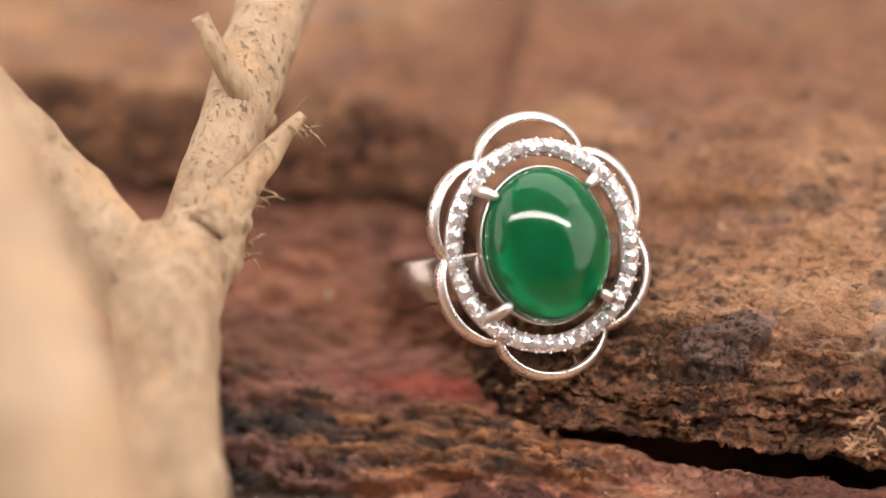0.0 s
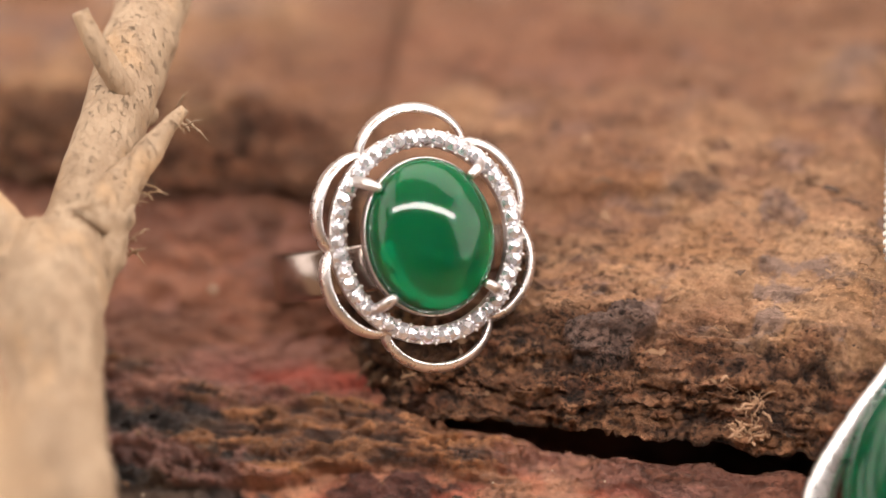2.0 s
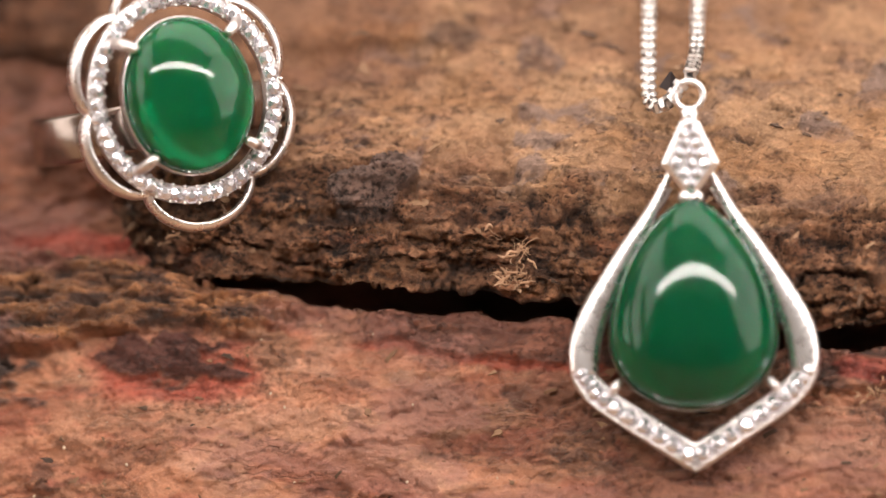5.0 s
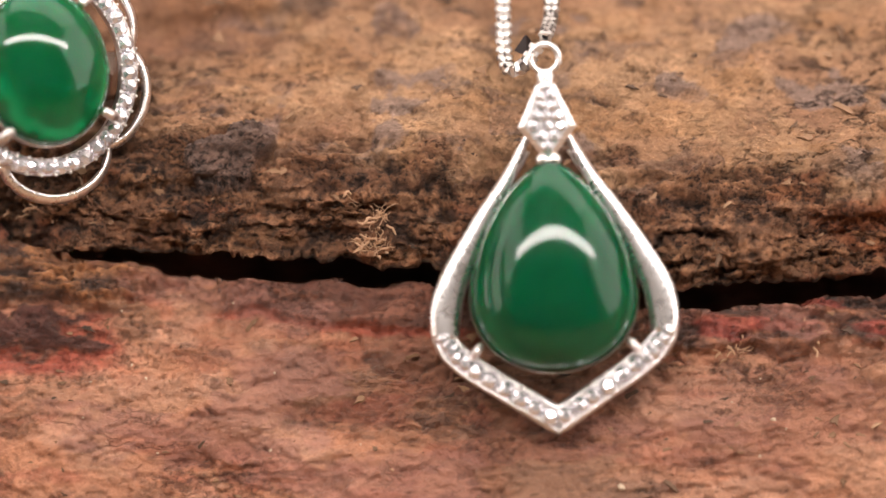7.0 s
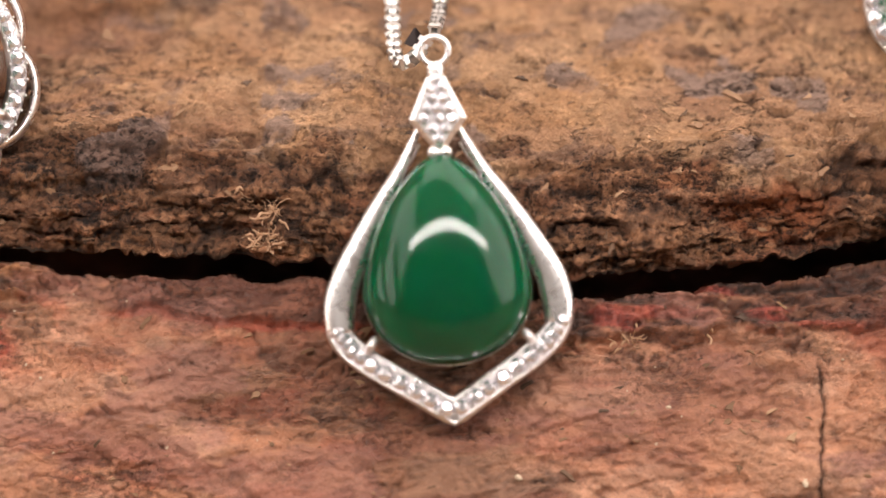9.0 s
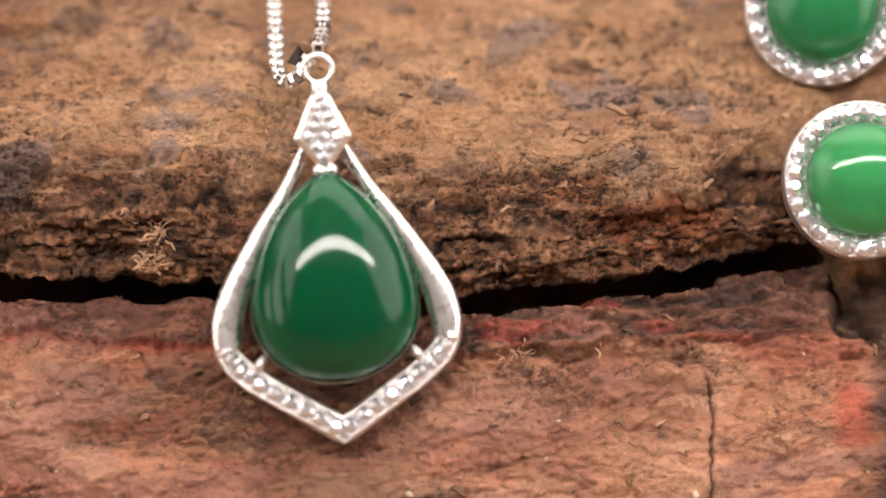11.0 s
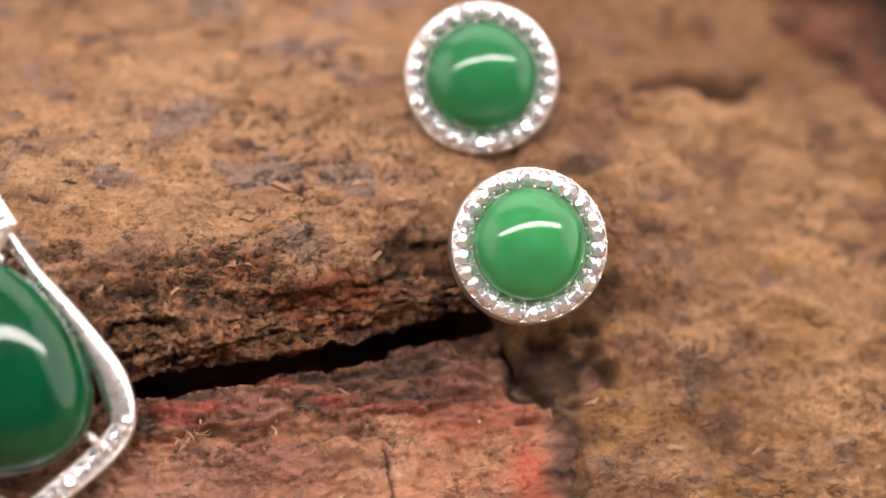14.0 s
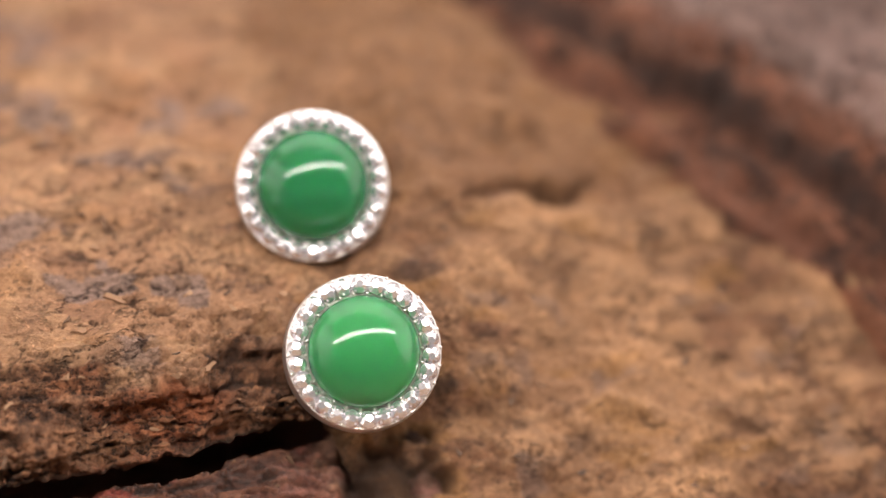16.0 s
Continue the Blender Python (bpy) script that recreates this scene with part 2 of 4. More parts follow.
# ---- the studio: table, walls, ceiling ----
def slab(name, lo, hi, material, label):
    bm = bmesh.new()
    bmesh.ops.create_cube(bm, size=1, matrix=Matrix.Translation((Vector(lo) + Vector(hi)) / 2) @ Matrix.Diagonal((*(Vector(hi) - Vector(lo)), 1)))
    return tagged(bm_object(name, bm, material, smooth=False), label, name.split("_")[0], kind="structure")


TABLE_Z = -0.112
slab("table_top", (-0.9, -0.8, TABLE_Z - 0.03), (0.9, 1.0, TABLE_Z), TABLETOP, "brown wooden table top under the log")
slab("wall_north", (-0.8, 0.9, TABLE_Z), (0.8, 0.91, 0.75), PLASTER, "plain white cloth wall of a light tent")
slab("wall_south", (-0.8, -0.71, TABLE_Z), (0.8, -0.7, 0.75), BLACKCLOTH, "plain dark cloth behind the camera")
slab("wall_east", (0.8, -0.71, TABLE_Z), (0.81, 0.91, 0.75), PLASTER, "plain white cloth wall of a light tent")
slab("wall_west", (-0.81, -0.71, TABLE_Z), (-0.8, 0.91, 0.75), PLASTER, "plain white cloth wall of a light tent")
slab("ceiling", (-0.81, -0.71, 0.75), (0.81, 0.91, 0.76), PLASTER, "plain white cloth top of a light tent")


def spread(lo, a, b, hi, fine, coarse):
    """Even fine steps from a to b, coarse ones outside."""
    return np.concatenate([np.arange(lo, a, coarse), np.arange(a, b, fine), np.arange(b, hi + coarse, coarse)])


# The upper bark's front edge over the length of the log, and its thickness.
EDGE_X = np.array([-170, -100, -64, -56, -51, -48.6, -47.0, -45.0, -43.0, -40, -31, -24, -12, -9, 9, 14, 21, 28, 34, 40, 48, 170.0])
EDGE_S = np.array([24, 24, 21, 22.5, 21, 17.0, 8.6, 5.0, 2.2, 1.6, 1.2, 0.9, 0.7, 0.0, -1.4, -1.0, -0.2, 1.1, 2.2, 4, 5, 5.0])
THICK_X = np.array([-170, -52, -46, -40, -32, -14, -6, 6, 14, 28, 34, 38, 42, 48, 170.0])
THICK_H = np.array([3.0, 3.4, 4.4, 5.2, 6.2, 6.4, 5.6, 5.6, 6.2, 6.2, 5.6, 4.0, 1.0, -3.0, -3.0])


def edge_of(x):
    return np.interp(x, EDGE_X, EDGE_S) + np.interp(x, [-50, -44, -38, 0, 36], [0.2, 0.2, 0.7, 1.1, 1.2]) + 0.6 * fbm(x / 2.6, 0 * x + 4.5, octaves=4) + np.interp(x, [-44, -38], [0.4, 0.16]) * fbm(x / 0.9, 0 * x + 9.5, octaves=4)


# ---- lower layer: the log's reddish inner bark ----
def lower_bark():
    x = spread(-150, -90, 70, 150, 0.18, 3.0)
    s = spread(-85, -21, 20, 130, 0.17, 2.5)
    X, S = np.meshgrid(x, s)
    X = X + 0 * S
    F = np.interp(X, EDGE_X, EDGE_S)
    w1, w2 = fbm(X / 9, S / 5, octaves=4), fbm(X / 3.0 + 20, S / 1.3, octaves=4)
    fib = fbm(X / 2.6 + 5 + 0.5 * w1, S / 0.55 + 0.8 * w2, octaves=5, gain=0.62)
    grit = fbm(X / 0.8, S / 0.7 + 40, octaves=3)
    rough = fbm(X / 1.3 + 70, S / 0.8, octaves=4)
    H = 0.7 * w1 + 0.2 * w2 + 0.05 * grit + 0.22 * np.maximum(rough, -0.1) * step(-0.2, 0.5, fbm(X / 6 + 90, S / 4, octaves=3))
    # thin layers that peel off in ragged terraces
    peel = fbm(X / 13 + 15 + 0.2 * w2, S / 5.5 + 0.2 * w2 + 5, octaves=6, gain=0.48)
    deck = peel * 3.0
    lay = np.floor(deck)
    rise = deck - lay
    H += 0.34 * (lay + step(0.0, 0.07, rise)) - 0.16 * deck
    wx, ws = 0.5 * fbm(X / 2.5, S / 1.6 + 3, octaves=4), 0.5 * fbm(X / 2.5 + 30, S / 1.4, octaves=4)
    cut, ca, cb = flakes(X / 8.5 + 10 + wx, S / 2.6 + 20 + ws)
    H += 0.45 * (ca - 0.5) * step(0.0, 0.10, cut) - 0.22 * (1 - step(0.0, 0.07, cut)) * step(0.35, 0.6, cb)
    cut2, da, db = flakes(X / 3.0 + 7 + wx, S / 0.8 + 3 + 2.0 * ws)
    near = np.clip(0.12 + 0.9 * step(-6.5, -1.0, S - F + 1.2 * w1) + 0.3 * step(0.2, 0.6, w2) + 0.45 * step(0.1, 0.4, fbm(X / 9 + 22, S / 5 + 8, octaves=4)), 0, 1)
    H += 0.85 * near * (da - 0.45) * step(0.0, 0.14, cut2) - 0.35 * near * (1 - step(0.0, 0.08, cut2)) * step(0.4, 0.6, db)
    # the fibrous flake that lies below the splintered end of the upper bark
    rag = 0.45 * fbm(X / 4, S / 2 + 9, octaves=4) + 0.2 * fib
    top = 3.6 - (X + 52) * 0.13
    flake = step(-75, -66, X) * (1 - step(-0.15, 0.15, (X + 31.5) / 3 + rag)) * (1 - step(-0.2, 0.2, (S - top) / 1.0 + rag * 1.2)) * step(-0.4, 0.0, (S - (-0.6 + (X + 33) * 0.14)) / 1.2 + rag)
    H += flake * (1.7 + 0.75 * fib + 0.6 * w2 - 1.6 * (1 - step(0.0, 0.10, np.abs(fbm(X / 7 + 8, S / 1.6, octaves=4)))))
    # dark crusted patch beside the branch
    crust = spot(X, S, -63, -3.5, 9.5, 6.0, 0.5 * w2 + 0.25 * rough, 0.15)
    H += crust * (0.5 + 0.7 * fbm(X / 1.5, S / 1.2 + 3, octaves=4))
    # scab
    scab = spot(X, S, -41.2, -4.0, 4.2, 1.9, 0.5 * w2 + 0.2 * rough, 0.1)
    H += scab * (0.8 + 0.7 * fbm(X / 1.1, S / 0.8 + 13, octaves=4))
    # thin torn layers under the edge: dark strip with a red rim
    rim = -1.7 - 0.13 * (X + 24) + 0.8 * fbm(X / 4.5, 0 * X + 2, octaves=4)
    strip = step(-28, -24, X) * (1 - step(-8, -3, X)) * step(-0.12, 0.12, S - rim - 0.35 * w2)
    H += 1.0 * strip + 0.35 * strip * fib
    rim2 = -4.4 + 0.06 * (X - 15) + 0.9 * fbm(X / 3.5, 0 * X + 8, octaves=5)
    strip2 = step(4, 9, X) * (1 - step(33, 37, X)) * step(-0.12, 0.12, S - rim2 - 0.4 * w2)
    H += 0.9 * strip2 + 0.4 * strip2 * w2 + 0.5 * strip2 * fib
    # lines of weathering along and one crack across
    seam = np.abs(fbm(X / 13 + 3, S / 3.2, octaves=4))
    H -= 0.35 * (1 - step(0.0, 0.07, seam))
    across = (1 - step(0.05, 0.2, np.abs(X - 27.8 - 0.35 * fbm(S / 2, 0 * S, octaves=3)))) * (1 - step(-7.0, -6.0, S)) * step(-18, -17, S)
    H -= 0.45 * across
    # hollow below the upper bark
    under = step(-0.4, 0.4, S - F + 0.5 * w2 + 0.18 * rough + 0.3 * fib - np.interp(X, [-50, -42, -33, -28], [1.8, 1.1, 0.5, 0.0])) * step(-48, -43, X) * (1 - step(35, 39, X))
    H -= 14.0 * under
    H -= 2.0 * step(2, 6, S - F) * (1 - step(-46, -41, X))
    H -= 2.5 * step(43.5, 47, X)
    # colours
    T = np.zeros(X.shape + (3,)) + (0.60, 0.335, 0.20)
    T = mix(T, (0.64, 0.40, 0.255), step(0.1, 0.5, w1 + 0.4 * w2))
    T = mix(T, (0.46, 0.22, 0.135), 0.7 * step(0.3, 0.6, -w1 + 0.5 * w2))
    T = mix(T, (0.66, 0.45, 0.32), 0.6 * step(0.25, 0.5, fbm(X / 7 + 50, S / 4, octaves=5)))
    T = mix(T, (0.46, 0.15, 0.095), 0.45 * step(0.35, 0.6, fbm(X / 8 + 31, S / 2.5 + 7, octaves=4)))
    T = mix(T, (0.10, 0.06, 0.045), 0.55 * step(0.55, 0.75, fbm(X / 2.4 + 11, S / 1.0 + 17, octaves=4)))
    T = T * (0.9 + 0.2 * (_LAT[(lay.astype(np.int64) * 7) % 64, 3, 8]))[..., None]
    # terrace edges drawn darker: crevice shade put mildly into the colour
    T = mix(T, (0.16, 0.07, 0.045), 0.4 * (1 - step(0.02, 0.12, rise)) * step(-0.1, 0.3, fbm(X / 5 + 7, S / 3 + 77, octaves=3)))
    T = mix(T, (0.52, 0.31, 0.19), 0.5 * step(0.6, 0.8, cb))
    T = mix(T, (0.34, 0.17, 0.105), 0.5 * step(0.72, 0.76, ca) * step(0.3, 0.5, cb))
    T = mix(T, (0.10, 0.05, 0.035), 0.5 * (1 - step(0.0, 0.05, cut)) * step(0.55, 0.75, cb))
    T = mix(T, (0.16, 0.08, 0.05), 0.75 * near * step(0.55, 0.75, db))
    T = mix(T, (0.55, 0.33, 0.19), 0.5 * near * step(0.75, 0.9, da))
    T = mix(T, (0.40, 0.12, 0.075), 0.5 * near * (1 - step(0.15, 0.3, db)))
    back = step(3, 7, S) * (1 - step(-49, -44, X))
    T = mix(T, (0.31, 0.13, 0.07), 0.7 * back)
    T = mix(T, (0.24, 0.125, 0.06), flake * (0.75 + 0.25 * step(-0.3, 0.3, fib)))
    T = mix(T, (0.48, 0.26, 0.115), flake * 0.85 * step(0.15, 0.4, fib + 0.4 * w2))
    T = mix(T, (0.05, 0.028, 0.02), flake * 0.85 * step(0.1, 0.55, -fib + 0.3 * w2))
    T = mix(T, (0.05, 0.05, 0.05), 0.9 * crust)
    T = mix(T, (0.13, 0.10, 0.07), crust * step(0.1, 0.5, w2))
    T = mix(T, (0.50, 0.11, 0.075), 0.8 * spot(X, S, -40.5, -5.2, 6.4, 2.6, 0.35 * w2, 0.4) * (1 - scab))
    T = mix(T, (0.105, 0.042, 0.034), 0.95 * scab)
    T = mix(T, (0.50, 0.10, 0.07), 0.75 * spot(X, S, -51, 5.0, 8.5, 1.6, 0.5 * w2, 0.4))
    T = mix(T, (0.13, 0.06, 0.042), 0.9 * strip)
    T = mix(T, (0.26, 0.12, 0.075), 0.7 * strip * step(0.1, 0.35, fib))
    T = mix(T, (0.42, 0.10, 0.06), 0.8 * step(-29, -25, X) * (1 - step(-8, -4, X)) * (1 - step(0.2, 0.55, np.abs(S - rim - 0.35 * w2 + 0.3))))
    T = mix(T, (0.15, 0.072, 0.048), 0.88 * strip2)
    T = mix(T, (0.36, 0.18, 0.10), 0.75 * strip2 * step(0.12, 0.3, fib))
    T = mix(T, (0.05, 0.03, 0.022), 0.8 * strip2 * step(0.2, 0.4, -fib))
    T = mix(T, (0.40, 0.08, 0.06), 0.6 * strip2 * step(0.2, 0.6, fbm(X / 4 + 3, S / 0.9, octaves=3)))
    T = mix(T, (0.52, 0.14, 0.085), 0.85 * spot(X, S, 38.9, -9.8, 1.8, 2.0, 0.4 * w2, 0.4))
    T = mix(T, (0.45, 0.16, 0.10), 0.7 * spot(X, S, 35, -4.2, 5.0, 2.4, 0.4 * w2, 0.5))
    # bark under the sandy sheet darkened: shade of that edge painted on
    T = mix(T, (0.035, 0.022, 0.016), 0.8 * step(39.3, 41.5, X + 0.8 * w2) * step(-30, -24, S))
    T = mix(T, (0.05, 0.03, 0.02), 0.8 * across)
    mott = fbm(X / 16 + 4, S / 7 + 60, octaves=5, gain=0.55)
    T = T * (1 - 0.42 * step(0.05, 0.5, mott))[..., None]
    T = mix(T, (0.34, 0.185, 0.15), 0.6 * step(0.2, 0.45, fbm(X / 11 + 44, S / 3.6 + 12 + 0.3 * w1, octaves=6, gain=0.6)))
    T = mix(T, (0.27, 0.135, 0.10), 0.5 * spot(X, S, 13, -8.5, 12, 5.0, 0.6 * w1, 0.5))
    # dip below the earring, its contact shadow painted into the colour
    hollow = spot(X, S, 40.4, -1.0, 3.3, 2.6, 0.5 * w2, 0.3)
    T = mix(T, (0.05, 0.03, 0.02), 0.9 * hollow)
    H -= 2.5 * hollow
    T = T * np.array([0.80, 0.74, 0.70])
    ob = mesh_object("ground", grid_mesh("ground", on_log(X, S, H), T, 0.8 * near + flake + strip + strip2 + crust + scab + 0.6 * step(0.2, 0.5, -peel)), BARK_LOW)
    return tagged(ob, "rough reddish-brown inner bark on the curved back of a log", "log", kind="structure")


# ---- upper layer: the thick brown bark plate with its torn, undercut front ----
def upper_bark():
    x = spread(-150, -90, 60, 150, 0.18, 3.0)
    front = np.concatenate([np.linspace(7.0, 0.4, 16), np.zeros(1)])
    under_h = np.interp(front, [0, 0.4, 2.0, 7.0], [1.9, 1.3, 0.9, 0.2]) / 6.5
    rise = np.concatenate([np.linspace(0.03, 3.0, 30), np.linspace(3.15, 9.5, 40)])
    rise_h = np.interp(rise, [0, 0.3, 1.2, 2.6, 4.2, 6.2, 8.0, 9.5], [2.2, 2.9, 3.7, 4.4, 5.1, 5.9, 6.4, 6.5]) / 6.5
    back = np.concatenate([np.arange(9.7, 32, 0.2), np.arange(32.2, 60, 0.35), np.arange(62, 175, 3.0)])
    V = np.concatenate([front, rise, back])
    VH = np.concatenate([under_h, rise_h, np.ones(len(back))])
    X, D = np.meshgrid(x, V)
    K = np.meshgrid(x, VH)[1]
    E = edge_of(X)
    S = E + D
    TH = np.interp(X, THICK_X, THICK_H) * (1 + 0.12 * fbm(X / 7, 0 * X + 1.5, octaves=3))
    H = K * TH
    rows = np.arange(len(V))[:, None] + 0 * X
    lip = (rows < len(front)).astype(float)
    face = (1 - step(0.72, 1.0, K)) * (1 - lip)
    top = step(0.75, 1.0, K)
    mid = (1 - step(6.0, 11.0, D)) * (1 - lip)
    bump = fbm(X / 10, S / 7, octaves=4)
    chunk = fbm(X / 3.6 + 9, S / 2.2, H / 2.2, octaves=4)
    strata = fbm(X / 8.0 + 2 + 0.4 * bump, S / 0.95 + 0.5 * bump, H / 0.6, octaves=5, gain=0.62)
    block = fbm(X / 6.5 + 19, S / 3.4 + 3, octaves=4)
    scales = fbm(X / 4.5 + 60, S / 3.0 + 5, octaves=4)
    plates = np.floor(scales * 3.2) / 3.2 - scales
    crumble = fbm(X / 1.5 + 5, S / 0.95 + 3, H / 0.9, octaves=5, gain=0.68)
    ridge = 0.35 - np.abs(fbm(X / 3.2 + 17, S / 1.5 + 9, H / 1.5, octaves=4))
    H = H + 0.8 * top * bump + (0.1 * top + 0.35 * face + 0.35 * mid) * 0.7 * chunk + 0.9 * mid * block + 0.32 * top * plates
    H = H + (0.06 + 0.42 * mid) * crumble + 0.7 * mid * ridge
    pits = fbm(X / 3.6 + 33, S / 0.6, H / 0.6, octaves=5, gain=0.66)
    H = H + (0.05 + 0.2 * mid) * np.minimum(pits, 0.3) + 0.3 * mid * strata
    S = S - face * (0.35 * strata + 0.4 * chunk + 0.6 * block + 0.45 * crumble) - 0.3 * lip * (strata + crumble)
    H = H + 0.3 * lip * chunk
    wx, ws = 0.55 * fbm(X / 2.2 + 3, S / 1.4 + 13, octaves=4), 0.55 * fbm(X / 2.2 + 33, S / 1.5, octaves=4)
    cut, ca, cb = flakes(X / 5.2 + 30 + wx, S / 2.3 + 40 + ws)
    cut2, da, db = flakes(X / 5.0 + 5 + wx, S / 0.85 + 15 + 0.9 * ws)
    keep = 1 - lip
    H += keep * ((0.5 + 0.6 * mid) * (ca - 0.5) * step(0.0, 0.08, cut) + (0.05 + 0.25 * mid) * (da - 0.5) * step(0.0, 0.15, cut2))
    H -= keep * ((0.2 + 0.4 * mid) * (1 - step(0.0, 0.06, cut)) * step(0.4, 0.6, cb) + (0.03 + 0.35 * mid) * (1 - step(0.0, 0.10, cut2)) * step(0.45, 0.6, db))
    # scratches and short cracks along the grain
    seam = np.abs(fbm(X / 9 + 13, S / 2.4, octaves=4))
    crack = top * (1 - step(0.0, 0.05, seam)) * step(0.0, 0.4, fbm(X / 12, S / 8 + 30, octaves=2))
    H -= 0.5 * crack
    # a lifted scale with a pale orange edge farther back
    scale_edge = 20.0 + 0.8 * fbm(X / 3, 0 * X + 31, octaves=4)
    lift = step(-35, -32, X) * (1 - step(-21, -19.5, X)) * step(-0.3, 0.3, S - scale_edge)
    H += 0.9 * lift * (1 - step(28, 36, S))
    knob = spot(X, S, -26.6, 7.6, 2.6, 1.6, 0.3 * chunk + 0.15 * block, 0.06)
    knob = np.maximum(knob, spot(X, S, -24.2, 9.6, 1.7, 0.9, 0.35 * chunk, 0.06))
    H += 1.2 * knob
    # colours
    T = np.zeros(X.shape + (3,)) + (0.53, 0.345, 0.20)
    T = mix(T, (0.62, 0.43, 0.25), step(0.0, 0.7, bump + 0.4 * scales))
    T = mix(T, (0.42, 0.255, 0.15), 0.8 * step(0.2, 0.7, -bump + 0.5 * scales))
    T = mix(T, (0.33, 0.275, 0.245), 0.75 * step(0.32, 0.42, fbm(X / 4.5 + 71, S / 2.8, octaves=5)) * top)
    T = mix(T, (0.47, 0.28, 0.13), 0.6 * step(0.2, 0.6, fbm(X / 6 + 41, S / 4 + 15, octaves=4)) * top)
    T = mix(T, (0.15, 0.085, 0.05), 0.55 * step(0.5, 0.6, fbm(X / 2.4 + 81, S / 1.3, octaves=5)))
    T = mix(T, (0.66, 0.46, 0.26), 0.5 * step(0.62, 0.8, cb))
    T = mix(T, (0.22, 0.16, 0.13), 0.5 * step(0.82, 0.9, db) * step(0.3, 0.6, ca))
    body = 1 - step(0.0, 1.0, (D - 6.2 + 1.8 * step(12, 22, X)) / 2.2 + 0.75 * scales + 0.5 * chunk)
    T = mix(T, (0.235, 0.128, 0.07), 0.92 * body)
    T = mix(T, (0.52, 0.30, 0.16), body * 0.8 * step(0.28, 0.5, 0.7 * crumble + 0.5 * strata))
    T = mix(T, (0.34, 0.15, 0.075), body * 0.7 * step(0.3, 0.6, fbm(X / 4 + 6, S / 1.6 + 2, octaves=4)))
    # crumbled low spots near black: recess shade painted into the face
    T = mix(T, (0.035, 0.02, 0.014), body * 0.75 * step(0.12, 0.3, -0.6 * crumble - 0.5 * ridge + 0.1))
    T = mix(T, (0.36, 0.13, 0.05), body * 0.8 * spot(X, S, 24, 4.5, 4.5, 1.6, 0.5 * chunk, 0.5))
    T = mix(T, (0.33, 0.185, 0.09), 0.6 * body * step(0.7, 0.9, da))
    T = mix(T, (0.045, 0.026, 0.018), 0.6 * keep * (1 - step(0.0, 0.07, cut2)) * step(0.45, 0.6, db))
    # underside near black: the shade of the gap is painted into its colour
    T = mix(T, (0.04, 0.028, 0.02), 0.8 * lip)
    T = mix(T, (0.05, 0.03, 0.02), 0.8 * crack)
    T = mix(T, (0.22, 0.18, 0.16), 0.9 * knob)
    # orange scale edge as lit and the shaded recess beside it, both painted
    T = mix(T, (0.50, 0.27, 0.10), 0.8 * step(-34, -31, X) * (1 - step(-24, -22, X)) * (1 - step(0.5, 1.4, np.abs(S - scale_edge - 0.8))))
    T = mix(T, (0.07, 0.06, 0.055), 0.7 * spot(X, S, -20.5, 20.8, 2.2, 1.3, 0.3 * chunk))
    T = mix(T, (0.34, 0.14, 0.09), 0.5 * spot(X, S, -38, 38, 11, 6, 0.4 * bump))
    T = mix(T, (0.30, 0.16, 0.095), 0.65 * spot(X, S, -32, 36, 34, 18, 0.5 * bump, 0.5))
    T = T * np.array([0.72, 0.69, 0.67])
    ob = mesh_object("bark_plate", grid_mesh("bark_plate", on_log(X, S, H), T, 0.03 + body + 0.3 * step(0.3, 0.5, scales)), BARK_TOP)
    return tagged(ob, "thick weathered brown bark plate with a torn fibrous edge", "bark")


